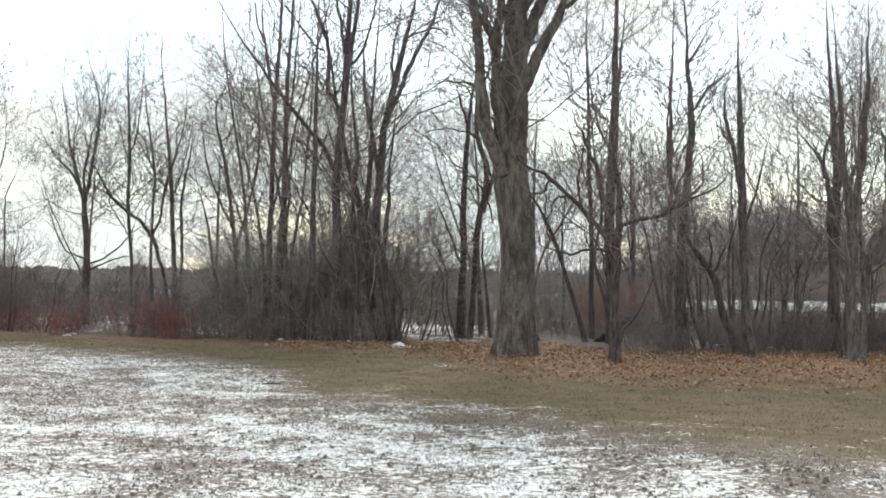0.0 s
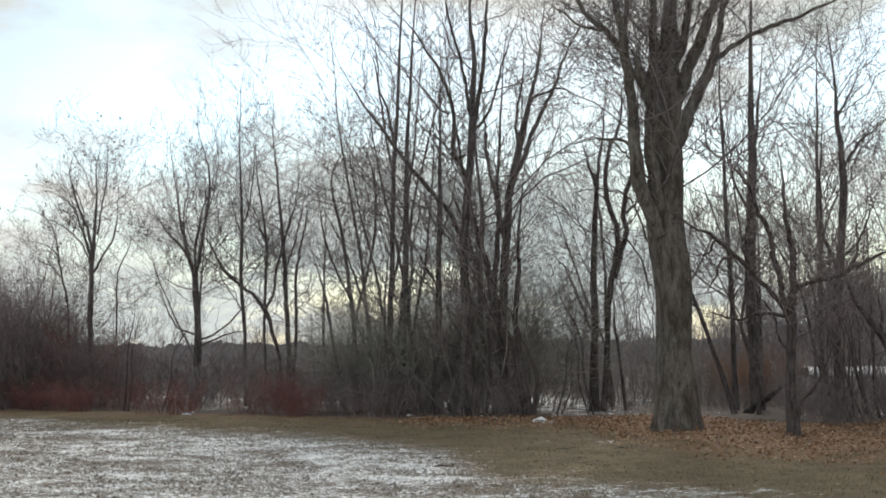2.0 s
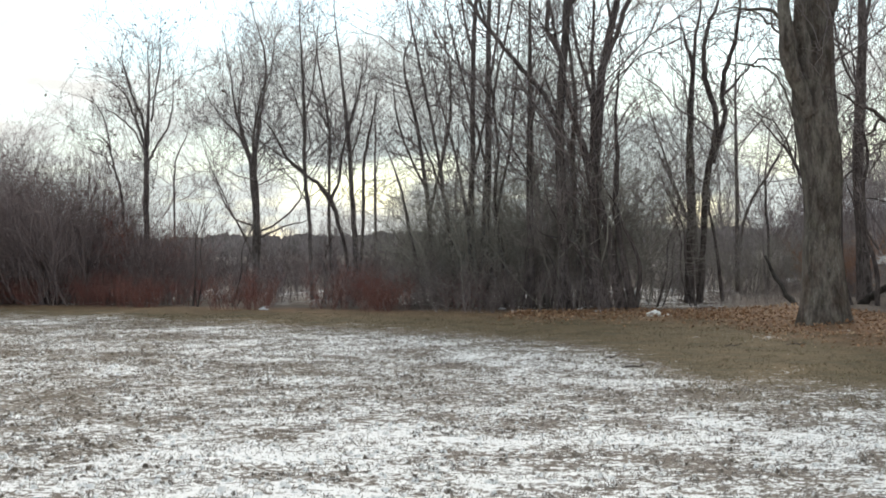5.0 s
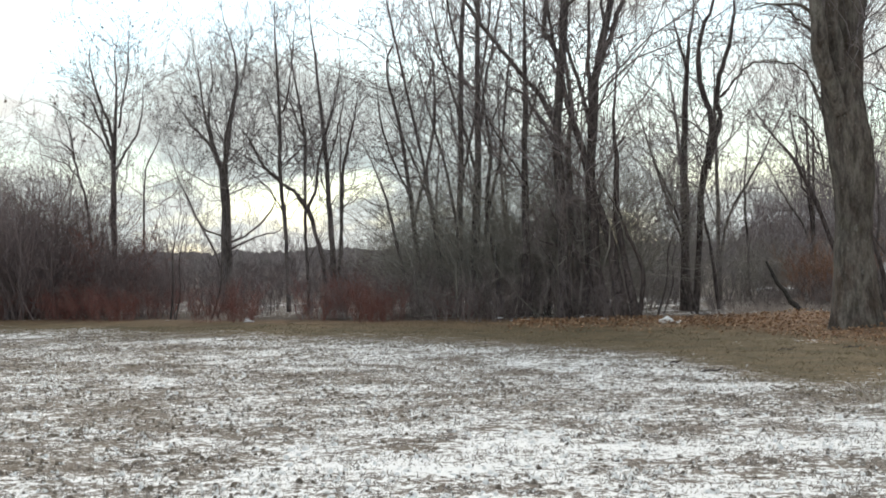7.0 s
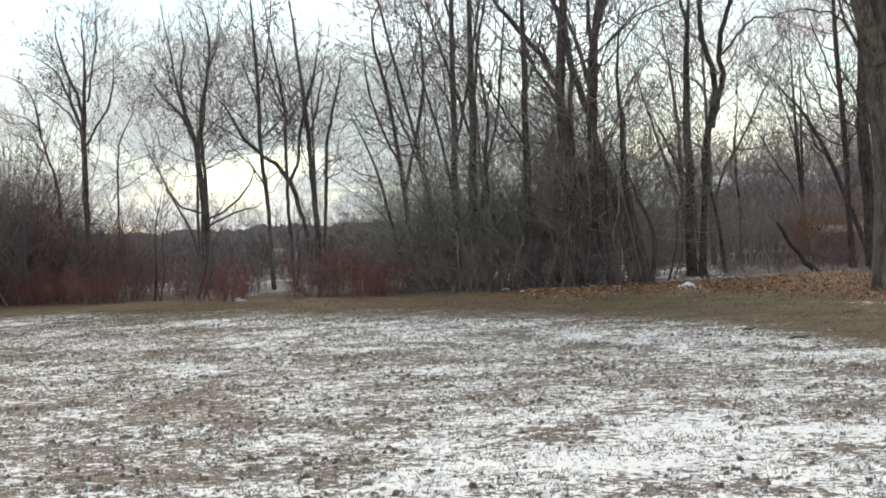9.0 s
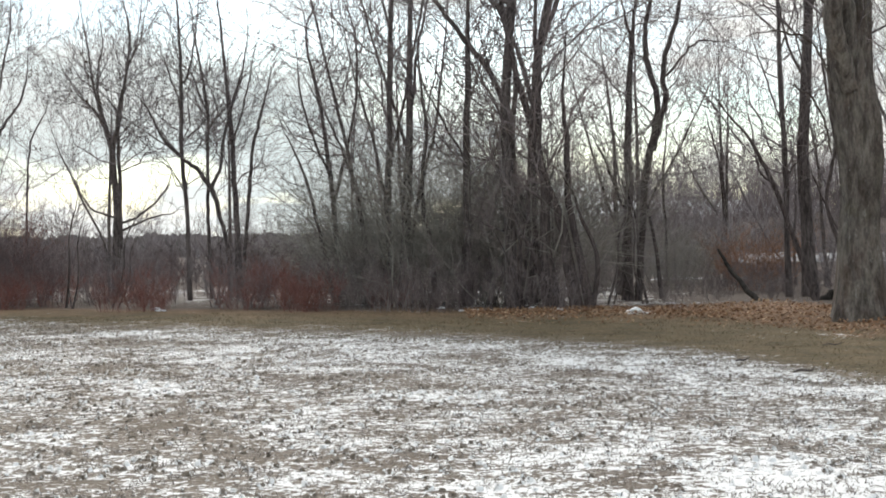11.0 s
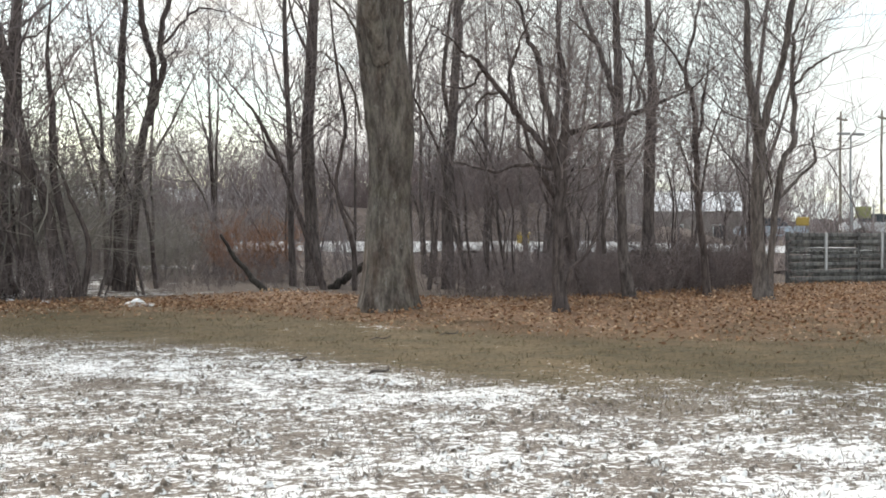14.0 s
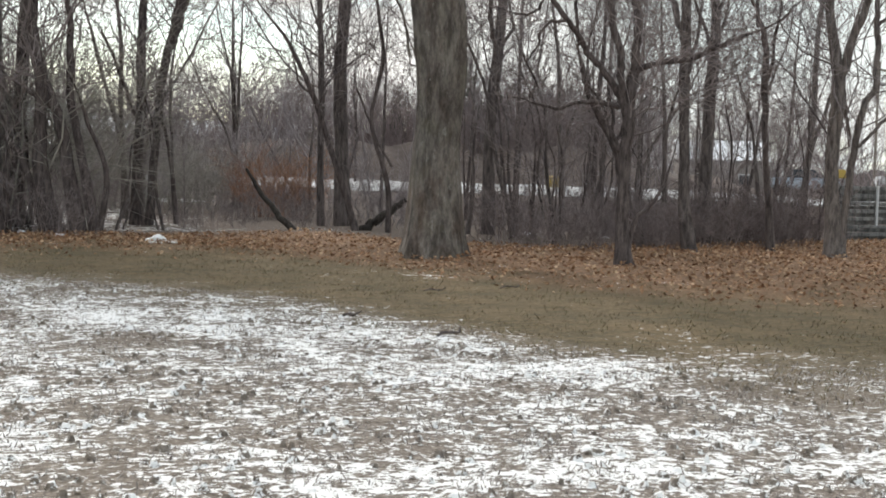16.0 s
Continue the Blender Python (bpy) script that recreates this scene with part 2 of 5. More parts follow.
def ground_material():
    m, n, l, bsdf = nodes_of("ground", 0.95)

    def zone(name):
        a = n.new("ShaderNodeAttribute")
        a.attribute_name = name
        return a.outputs["Fac"]

    fine = noise_node(n, l, 6.5, 6, 0.7, (1.0, 1.2, 1.2))
    mid = noise_node(n, l, 1.0, 5, 0.62, (1.0, 1.0, 1))
    wide = noise_node(n, l, 0.22, 3, 0.55)
    blade = noise_node(n, l, 22, 4, 0.7, (1.0, 1.0, 1.2))
    # snow: thick where the zone is deep, thinning out past its edge, gnawed by the stubble
    depth = math_node(n, l, "MULTIPLY", zone("snow_zone"), 0.045)
    depth = math_node(n, l, "MINIMUM", math_node(n, l, "MAXIMUM", depth, -0.22), 0.055)
    s = math_node(n, l, "ADD", math_node(n, l, "MULTIPLY", fine, 0.95), math_node(n, l, "MULTIPLY", mid, 0.58))
    s = math_node(n, l, "ADD", s, math_node(n, l, "MULTIPLY", wide, 0.45))
    s = math_node(n, l, "ADD", s, math_node(n, l, "MULTIPLY", blade, 0.75))
    s = math_node(n, l, "ADD", s, depth)
    snow = ramp(n, l, math_node(n, l, "MULTIPLY", s, 0.5), (0.699, (0, 0, 0)), (0.715, (1, 1, 1)))
    stubble = ramp(n, l, blade, (0.32, (0.09, 0.075, 0.066)), (0.5, (0.24, 0.213, 0.193)), (0.68, (0.5, 0.465, 0.43)))
    stubble = mix(n, l, "MULTIPLY", 0.6, stubble, ramp(n, l, mid, (0.3, (0.75, 0.66, 0.62)), (0.7, (1.15, 1.15, 1.05))))
    lawn = ramp(n, l, noise_node(n, l, 14, 6, 0.75), (0.3, (0.069, 0.055, 0.033)), (0.5, (0.144, 0.115, 0.07)), (0.75, (0.27, 0.213, 0.137)))
    lawn = mix(n, l, "MULTIPLY", 0.6, lawn, ramp(n, l, noise_node(n, l, 3.2, 5, 0.7, (0.7, 1.6, 1)), (0.35, (0.62, 0.66, 0.6)), (0.65, (1.3, 1.2, 1.15))))
    lawn = mix(n, l, "MULTIPLY", 0.7, lawn, ramp(n, l, mid, (0.32, (0.6, 0.62, 0.58)), (0.68, (1.25, 1.12, 1.05))))
    litter = ramp(n, l, noise_node(n, l, 11, 5, 0.8), (0.3, (0.09, 0.055, 0.037)), (0.5, (0.225, 0.137, 0.085)), (0.7, (0.41, 0.282, 0.185)))
    litter = mix(n, l, "MULTIPLY", 0.6, litter, ramp(n, l, mid, (0.35, (0.62, 0.6, 0.6)), (0.65, (1.2, 1.1, 1.05))))
    jag = math_node(n, l, "MULTIPLY", math_node(n, l, "SUBTRACT", mid, 0.5), 4.0)
    leafy = ramp(n, l, math_node(n, l, "ADD", math_node(n, l, "MULTIPLY", math_node(n, l, "ADD", zone("leaf_zone"), jag), 0.17), 0.45), (0.1, (0, 0, 0)), (0.8, (1, 1, 1)))
    leafy = mix(n, l, "MULTIPLY", 1.0, leafy, ramp(n, l, fine, (0.3, (0.35, 0.35, 0.35)), (0.5, (1, 1, 1))))
    field = ramp(n, l, math_node(n, l, "ADD", math_node(n, l, "MULTIPLY", math_node(n, l, "ADD", zone("snow_zone"), jag), 0.16), 0.6), (0.15, (0, 0, 0)), (0.8, (1, 1, 1)))
    c = mix(n, l, "MIX", field, lawn, stubble)
    c = mix(n, l, "MIX", leafy, c, litter)
    # wood floor: bare soil, with the shade under the trees painted into it
    shaded_soil = ramp(n, l, noise_node(n, l, 9, 5, 0.75), (0.3, (0.045, 0.036, 0.031)), (0.5, (0.1, 0.078, 0.066)), (0.72, (0.18, 0.143, 0.12)))
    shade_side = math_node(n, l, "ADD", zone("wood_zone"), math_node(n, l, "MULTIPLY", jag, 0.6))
    c = mix(n, l, "MIX", ramp(n, l, math_node(n, l, "MULTIPLY", shade_side, 0.25), (0.2, (0, 0, 0)), (0.65, (1, 1, 1))), c, shaded_soil)
    c = mix(n, l, "MIX", snow, c, mix(n, l, "MIX", fine, (0.84, 0.84, 0.84), (0.93, 0.93, 0.925)))
    l.new(c, bsdf.inputs["Base Color"])
    bump(n, l, bsdf, math_node(n, l, "ADD", s, math_node(n, l, "MULTIPLY", snow, 0.25)), 0.55, 0.05)
    return m


xs, ys = steps(-30, 22, 0.22, 1500), steps(8, 48, 0.22, 1500)
gx, gy = np.meshgrid(xs, ys)
gz = height(gx, gy)
nx = len(xs)
i = (np.arange(len(ys) - 1)[:, None] * nx + np.arange(nx - 1)).ravel()
ground_mesh = raw_mesh("ground", np.stack((gx, gy, gz), -1).reshape(-1, 3), np.stack((i, i + 1, i + 1 + nx, i + nx), -1))
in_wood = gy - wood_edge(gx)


def field_depth(x, y):
    """How far inside the snowy field, held down where the snow is thin."""
    inside = np.interp(x, SNOW_X, SNOW_Y) - y
    return np.minimum(inside * np.where(inside > 0, 0.4, 1.0), np.interp(x, (-14, -9, -6.5), (0.1, 0.6, 1.2)))


snow_behind = np.interp(gx, (-16, -11, -7, -3, 0), (-1.0, -0.4, 0.6, 0.2, -4.8)) + np.interp(in_wood, (0, 2.5, 6, 14), (-4.5, -2.6, -0.5, 0.3)) - np.clip((in_wood - 18) / 4, 0, 1) * 4.5
snow_zone = np.where(in_wood > 0, snow_behind, field_depth(gx, gy))
leaf_zone = np.where(in_wood > 6, 3.0, gy - np.interp(gx, LEAF_X, LEAF_Y))
leaf_zone = np.where(in_wood > 22, -4.0, leaf_zone)
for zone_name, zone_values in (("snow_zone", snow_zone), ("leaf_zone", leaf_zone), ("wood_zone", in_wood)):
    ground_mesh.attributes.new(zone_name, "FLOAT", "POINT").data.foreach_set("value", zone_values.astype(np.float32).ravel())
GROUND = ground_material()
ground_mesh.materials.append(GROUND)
tagged(new("ground", ground_mesh), "stubble field patched with thin snow, olive lawn strip and brown leaf litter", "ground", kind="structure")


# ---- growing things ----
def tubes(P, R, sides):
    """Tubes along the lines P (m, n, 3) with the radii R (m, n)."""
    m, n, _ = P.shape
    T = np.gradient(P, axis=1)
    T /= np.linalg.norm(T, axis=2, keepdims=True) + 1e-9
    axes = np.array([[1.0, 0.2, 0], [-0.2, 1.0, 0], [0, 0.1, 1.0]])
    ref = axes[np.argmin(np.abs(T @ axes.T).max(1), axis=1)][:, None]
    ref = np.broadcast_to(ref, T.shape)
    A = np.cross(T, ref)
    A /= np.linalg.norm(A, axis=2, keepdims=True) + 1e-9
    B = np.cross(T, A)
    a = np.arange(sides) * (2 * math.pi / sides)
    V = P[:, :, None] + R[:, :, None, None] * (np.cos(a)[:, None] * A[:, :, None] + np.sin(a)[:, None] * B[:, :, None])
    k = (np.arange(m)[:, None, None] * n + np.arange(n - 1)[None, :, None]) * sides
    j = np.arange(sides)[None, None, :]
    j2 = (j + 1) % sides
    Q = np.stack((k + j, k + j2, k + sides + j2, k + sides + j), -1).reshape(-1, 4)
    return V.reshape(-1, 3), Q


def joined(name, pieces, material):
    verts, quads, start = [], [], 0
    for V, Q in pieces:
        verts.append(V)
        quads.append(Q + start)
        start += len(V)
    me = raw_mesh(name, np.concatenate(verts), np.concatenate(quads))
    me.materials.append(material)
    return me


def smooth_line(points, n):
    """A Catmull-Rom line through the points, at n even steps of their index."""
    p = np.asarray(points, float)
    p = np.vstack((2 * p[0] - p[1], p, 2 * p[-1] - p[-2]))
    t = np.linspace(0, len(p) - 3 - 1e-6, n)
    i = t.astype(int)
    f = (t - i)[:, None]
    a, b, c, d = p[i], p[i + 1], p[i + 2], p[i + 3]
    return 0.5 * (2 * b + (c - a) * f + (2 * a - 5 * b + 4 * c - d) * f * f + (3 * b - a - 3 * c + d) * f ** 3)


def shoots(rng, P, R, count, length, start, n, rise, spread, thin, wander=0.08, least=0.004, stout=0.0079):
    """Side shoots of the lines P: count of them, length (lo, hi) as a share of what is left of the parent, or in metres if negative."""
    m, k, _ = P.shape
    reach = np.linalg.norm(P[:, -1] - P[:, 0], axis=1) + 1e-6
    who = rng.choice(m, count, p=reach / reach.sum())
    u = start + (0.98 - start) * rng.random(count)
    f = u * (k - 1)
    i = np.minimum(f.astype(int), k - 2)
    w = (f - i)[:, None]
    base = P[who, i] * (1 - w) + P[who, i + 1] * w
    rad = R[who, i] * (1 - w[:, 0]) + R[who, i + 1] * w[:, 0]
    tan = P[who, i + 1] - P[who, i]
    tan /= np.linalg.norm(tan, axis=1, keepdims=True) + 1e-9
    side = rng.normal(size=(count, 3))
    side -= tan * np.sum(side * tan, 1, keepdims=True)
    side /= np.linalg.norm(side, axis=1, keepdims=True) + 1e-9
    way = tan * (1 - spread) + side * spread * 1.3 + np.array([0, 0, rise * 0.5])
    way /= np.linalg.norm(way, axis=1, keepdims=True)
    span = reach[who]
    size = (length[0] + (length[1] - length[0]) * rng.random(count)) * np.where(length[1] > 0, span * (1.1 - 0.6 * u), -1.0)
    s = np.linspace(0, 1, n)[None, :, None]
    L = size[:, None, None]
    Q = base[:, None] + way[:, None] * s * L + np.array([0, 0, 1.0]) * rise * 0.45 * s ** 2 * L
    kink = np.cumsum(rng.normal(size=(count, n, 3)) * wander, axis=1) * L
    kink[:, 0] = 0
    Q = Q + kink
    r0 = np.maximum(np.minimum(rad * thin, stout * size + 0.003), least)
    RR = r0[:, None] * (1 - 0.75 * np.linspace(0, 1, n)[None]) + 0.001
    return Q, RR


def part(name, mesh, parent, label=""):
    ob = new(name, mesh)
    ob.parent = parent
    return tagged(ob, label)


def anchor(name, x, y, label, category, group="", z=None, turn=0):
    ob = new(name)
    ob.empty_display_size = 0.3
    ob.matrix_world = pose(x, y, float(height(x, y)) if z is None else z, 0, 0, turn)
    return tagged(ob, label, category, group)


class Tree:
    """A bare tree: its limbs are given as (across, up, radius) in an upright plane turned by turn degrees, the rest grows by chance."""

    def __init__(self, name, x, y, turn, label, bark, twig, full=1.0, seed=0, rise=0.5, droop=False, seeds=False, flare=0.0, stout=0.85):
        self.ob = anchor(name, x, y, label, "tree", "bare trees at the wood's edge", turn=turn)
        self.z = float(height(x, y))
        self.bark, self.twig, self.full, self.rise, self.droop, self.seeds, self.flare, self.stout = bark, twig, full, rise, droop, seeds, flare, stout
        self.rng = np.random.default_rng(seed)
        self.lines = []

    def limb(self, *points, lean=None, shift=None):
        first = not self.lines
        p = np.array(points, float)
        p[:, 2] *= self.stout * (1.0 if first else 0.88)
        if shift is None:
            # a limb starts on the limb that bears it
            shift = 0.0
            if not first and p[0, 1] > 0.6:
                body = np.concatenate([l for l, _ in self.lines])
                k = np.argmin(np.hypot(body[:, 0] - p[0, 0], body[:, 2] + self.z - p[0, 1]))
                shift = body[k, 1]
        lean = (0.0 if first else self.rng.uniform(-0.35, 0.35)) if lean is None else lean
        away = np.abs(p[:, 1] - p[0, 1]) + np.abs(p[:, 0] - p[0, 0])
        line = np.column_stack((p[:, 0], shift + lean * away * np.clip((p[:, 1] - 1) / 4, 0, 1), p[:, 1] - self.z, p[:, 2]))
        if p[0, 1] < 0.6:
            line[0, 2] = -0.12
        n = 5 * len(p)
        c = smooth_line(line, n)
        c[:, 3] = np.maximum(c[:, 3] * np.interp(np.linspace(0, 1, n), (0, 0.6, 1), (1, 1, 0.3)), 0.004)
        wob = np.cumsum(self.rng.normal(size=(n, 3)) * (0.014 if first else 0.02), axis=0)
        wob -= np.linspace(0, 1, n)[:, None] * wob[-1]
        c[:, :3] += wob * np.clip(c[:, 2:3] / 3, 0, 1)
        self.lines.append((c[:, :3], c[:, 3]))
        sides = 14 if c[0, 3] > 0.2 else 8
        V, Q = tubes(c[None, :, :3], c[None, :, 3], sides)
        # uneven girth: ribs and swellings, roots that spread at the foot
        centre = np.repeat(c[:, :3], sides, 0)
        out = V - centre
        a = np.tile(np.arange(sides) * 2 * math.pi / sides, n)
        foot = np.exp(-np.maximum(V[:, 2], 0) / 0.35) * (1 if first else 0)
        rib = 1 + 0.05 * np.sin(3 * a + 0.7 * V[:, 2]) + 0.035 * np.sin(5 * a - 1.1 * V[:, 2] + 1) + 0.04 * np.sin(2.3 * V[:, 2])
        rib += foot * (self.flare * (0.6 + 0.5 * np.cos(5 * a + 0.5)) + 0.1)
        V = centre + out * rib[:, None]
        me = joined("trunk" if first else "limb", [(V, Q)], self.bark)
        part("trunk" if first else "limb", me, self.ob)

    def crown(self, twigs_from=1.8):
        rng, full = self.rng, self.full
        N = 14
        P = np.stack([np.column_stack([np.interp(np.linspace(0, 1, N), np.linspace(0, 1, len(l)), l[:, k]) for k in range(3)]) for l, _ in self.lines])
        R = np.stack([np.interp(np.linspace(0, 1, N), np.linspace(0, 1, len(r)), r) for _, r in self.lines])
        length = np.linalg.norm(P[:, -1] - P[:, 0], axis=1)
        # side branches leave at a narrow angle and sweep upward, twice forked again
        B1, R1 = shoots(rng, P, R, int(full * 2.6 * length.sum()), (0.12, 0.42), 0.28, 8, self.rise * 0.6, 0.55, 0.4, 0.04, 0.005, 0.005)
        keep = B1[:, 0, 2] > twigs_from
        B1, R1 = B1[keep], R1[keep]
        down = -0.35 if self.droop else self.rise * 0.6
        angle = 0.6 if self.droop else 0.53
        B2, R2 = shoots(rng, B1, R1, int(len(B1) * 4.4), (0.35, 0.8), 0.15, 6, down, angle, 0.6, 0.04, 0.0062, 0.005)
        B3, R3 = shoots(rng, B2, R2, int(len(B2) * 1.7), (0.5, 1.1), 0.1, 4, down, angle, 0.75, 0.05, 0.005, 0.0045)
        me = joined("crown", [tubes(B1, R1, 4), tubes(B2, R2, 3), tubes(B3, R3, 3)], self.twig)
        part("crown", me, self.ob, "bare grey-brown branches and twigs")
        if self.seeds:
            tips = B2[:, -1][rng.random(len(B2)) < 0.2]
            tips = np.concatenate((tips, B3[:, -1][rng.random(len(B3)) < 0.05]))
            tips = tips[tips[:, 2] > 4.2]
            k = np.repeat(tips, 4, 0) + rng.normal(size=(len(tips) * 4, 3)) * 0.07
            a, b = rng.normal(size=(2, len(k), 3)) * 0.022
            V = np.stack((k - a, k - b, k + a, k + b), 1).reshape(-1, 3)
            me = raw_mesh("seed_head", V, np.arange(len(V)).reshape(-1, 4))
            me.materials.append(SEED)
            tagged(part("seed_head", me, self.ob, "dry brown seed clusters at the twig tips"), kind="stuff")
        return self.ob


# ---- the trees that stand at the wood's edge ----
t = Tree("tree", -0.9, 33.5, 13, "massive grey-barked tree with furrowed trunk and several upright limbs", BARK_GREY, TWIG_GREY, seed=1, full=1.4, flare=0.2, stout=0.9)
t.limb((-0.08, 0.39, 0.560), (-0.06, 0.87, 0.490), (-0.02, 2.15, 0.435), (0.00, 3.18, 0.450), (-0.11, 4.22, 0.485), (-0.18, 5.26, 0.490), (-0.15, 6.05, 0.422), (-0.14, 7.10, 0.374), (-0.11, 8.03, 0.362), (-0.08, 8.83, 0.326), (-0.01, 9.63, 0.266), (0.07, 10.84, 0.205), (0.18, 12.19, 0.133), (0.33, 13.83, 0.061))
t.limb((-0.38, 4.70, 0.22), (-0.47, 5.4, 0.20), (-0.58, 6.18, 0.175), (-0.61, 7.37, 0.144), (-0.63, 8.43, 0.131), (-0.64, 9.49, 0.131), (-0.65, 10.84, 0.091), (-0.70, 12.46, 0.039), lean=-0.15, shift=-0.25)
t.limb((-0.42, 4.5, 0.24), (-0.66, 5.1, 0.23), (-0.9, 5.79, 0.22), (-0.99, 6.71, 0.156), (-1.06, 7.37, 0.143), (-1.20, 8.16, 0.156), (-1.32, 8.83, 0.130), (-1.48, 9.49, 0.117), (-1.64, 10.16, 0.104), (-1.91, 11.24, 0.078), (-2.22, 12.73, 0.032), lean=-0.2, shift=-0.3)
t.limb((-0.62, 6.94, 0.118), (-0.81, 7.54, 0.131), (-1.03, 8.07, 0.143), (-1.19, 8.53, 0.117))
t.limb((-1.24, 8.29, 0.104), (-1.56, 8.83, 0.091), (-1.88, 9.36, 0.078), (-2.26, 9.89, 0.058), (-2.71, 10.70, 0.039), (-3.23, 11.64, 0.019))
t.limb((-1.35, 8.83, 0.078), (-1.26, 9.49, 0.065), (-1.35, 10.30, 0.052), (-1.29, 11.24, 0.026))
t.limb((0.03, 6.64, 0.223), (0.32, 7.36, 0.197), (0.66, 7.96, 0.185), (1.05, 8.59, 0.146), (1.32, 9.23, 0.119), (1.47, 9.90, 0.106), (1.60, 10.84, 0.080), (1.83, 12.20, 0.040))
t.limb((1.23, 8.85, 0.080), (1.75, 9.20, 0.067), (2.36, 9.52, 0.067), (3.10, 9.79, 0.054), (4.18, 10.14, 0.041), (5.12, 10.38, 0.021))
t.limb((-0.01, 7.43, 0.210), (0.30, 8.16, 0.184), (0.52, 8.76, 0.171), (0.74, 9.36, 0.145), (0.91, 9.96, 0.119), (1.13, 10.84, 0.079), (1.43, 12.20, 0.033))
t.limb((0.06, 8.49, 0.158), (0.32, 9.23, 0.118), (0.47, 9.90, 0.105), (0.57, 10.84, 0.079), (0.76, 12.19, 0.033))
t.limb((-0.93, 5.98, 0.052), (-1.21, 6.50, 0.046), (-1.73, 6.60, 0.032), (-2.51, 6.64, 0.019))
t.limb((1.51, 10.03, 0.053), (1.92, 10.57, 0.040), (2.47, 10.98, 0.033), (3.16, 11.66, 0.016))
t.limb((-1.69, 9.03, 0.045), (-2.21, 9.16, 0.039), (-2.66, 9.62, 0.026), (-3.12, 10.03, 0.015))
t.limb((-0.60, 4.23, 0.034), (-0.85, 4.82, 0.030), (-1.17, 5.34, 0.026), (-1.61, 5.60, 0.023), (-2.09, 5.56, 0.020), (-2.42, 5.37, 0.010))
t.limb((-0.71, 5.81, 0.034), (-0.99, 6.33, 0.030), (-1.35, 6.65, 0.026), (-1.88, 6.74, 0.020), (-2.48, 6.60, 0.010))
t.limb((-0.64, 3.36, 0.027), (-0.81, 4.06, 0.023), (-1.10, 4.47, 0.020), (-1.46, 4.59, 0.017), (-1.82, 4.36, 0.008))
t.crown(4.6)
t = Tree("tree", -22.9, 49.0, 11, "bare tree with dry seed clusters on its twigs", BARK_MID, TWIG_GREY, seed=2, stout=0.62, full=1.2, seeds=True, rise=0.4)
t.limb((-0.20, -0.06, 0.183), (-0.18, 2.30, 0.163), (-0.17, 3.68, 0.163), (-0.13, 4.97, 0.142), (-0.05, 6.25, 0.102), (0.05, 7.63, 0.081), (0.02, 9.01, 0.051), (0.16, 10.20, 0.024))
t.limb((-0.15, 4.87, 0.102), (-0.35, 5.82, 0.102), (-0.65, 6.61, 0.082), (-0.94, 7.41, 0.061), (-1.51, 8.00, 0.041), (-2.19, 8.25, 0.025))
t.limb((-0.15, 5.26, 0.102), (-0.26, 6.45, 0.092), (-0.51, 7.44, 0.071), (-0.65, 8.43, 0.051), (-0.44, 9.61, 0.024))
t.limb((-0.11, 5.06, 0.092), (0.31, 5.65, 0.071), (0.79, 6.39, 0.061), (1.08, 7.38, 0.041), (1.07, 8.61, 0.024))
t.limb((-0.00, 6.54, 0.071), (0.31, 7.92, 0.051), (0.53, 9.11, 0.037), (0.67, 10.19, 0.020))
t.limb((-0.28, 5.56, 0.061), (-0.86, 6.36, 0.051), (-1.49, 6.96, 0.041), (-2.50, 7.23, 0.025))
t.limb((-0.77, -0.05, 0.082), (-0.96, 2.32, 0.082), (-1.20, 4.00, 0.082), (-1.55, 4.85, 0.072), (-1.79, 5.68, 0.061), (-2.17, 6.04, 0.041), (-2.90, 6.29, 0.031), (-3.86, 6.40, 0.021))
t.limb((-1.55, 4.85, 0.051), (-2.05, 5.37, 0.041), (-2.72, 5.70, 0.031), (-3.48, 5.91, 0.021))
t.limb((-1.77, 5.58, 0.051), (-1.89, 6.63, 0.041), (-2.34, 7.42, 0.031), (-3.26, 7.63, 0.021))
t.limb((0.91, -0.09, 0.061), (0.98, 3.07, 0.061), (1.16, 4.94, 0.051), (1.48, 5.79, 0.040), (1.77, 6.42, 0.020))
t.limb((-0.57, 6.45, 0.051), (-0.74, 7.64, 0.041), (-1.31, 8.63, 0.031), (-1.53, 9.43, 0.020))
t.crown()
t = Tree("tree", -19.9, 51.7, 8, "bare forked tree with pale trunk", BARK_PALE, TWIG_GREY, seed=3, stout=0.58, full=1.1)
t.limb((-0.04, -0.24, 0.231), (-0.03, 2.25, 0.210), (-0.05, 3.50, 0.189), (-0.10, 4.91, 0.189), (-0.24, 5.62, 0.147), (-0.47, 6.41, 0.105), (-0.66, 7.25, 0.084), (-0.84, 8.50, 0.063), (-1.09, 9.75, 0.042), (-1.19, 10.79, 0.021))
t.limb((-0.10, 4.95, 0.168), (0.15, 6.09, 0.147), (0.31, 7.23, 0.105), (0.46, 8.26, 0.084), (0.40, 9.51, 0.063), (0.13, 10.56, 0.053), (0.03, 11.81, 0.032))
t.limb((0.13, -0.24, 0.126), (0.12, 2.46, 0.126), (0.13, 4.43, 0.116), (0.25, 5.94, 0.105), (0.69, 7.53, 0.063), (1.13, 8.77, 0.042), (1.41, 10.11, 0.021))
t.limb((-0.22, 5.47, 0.084), (-0.58, 6.16, 0.074), (-1.08, 6.71, 0.053), (-1.59, 7.47, 0.032), (-1.82, 8.31, 0.021))
t.limb((-0.39, 6.20, 0.063), (-0.51, 7.45, 0.053), (-0.36, 8.69, 0.042), (-0.50, 10.15, 0.025))
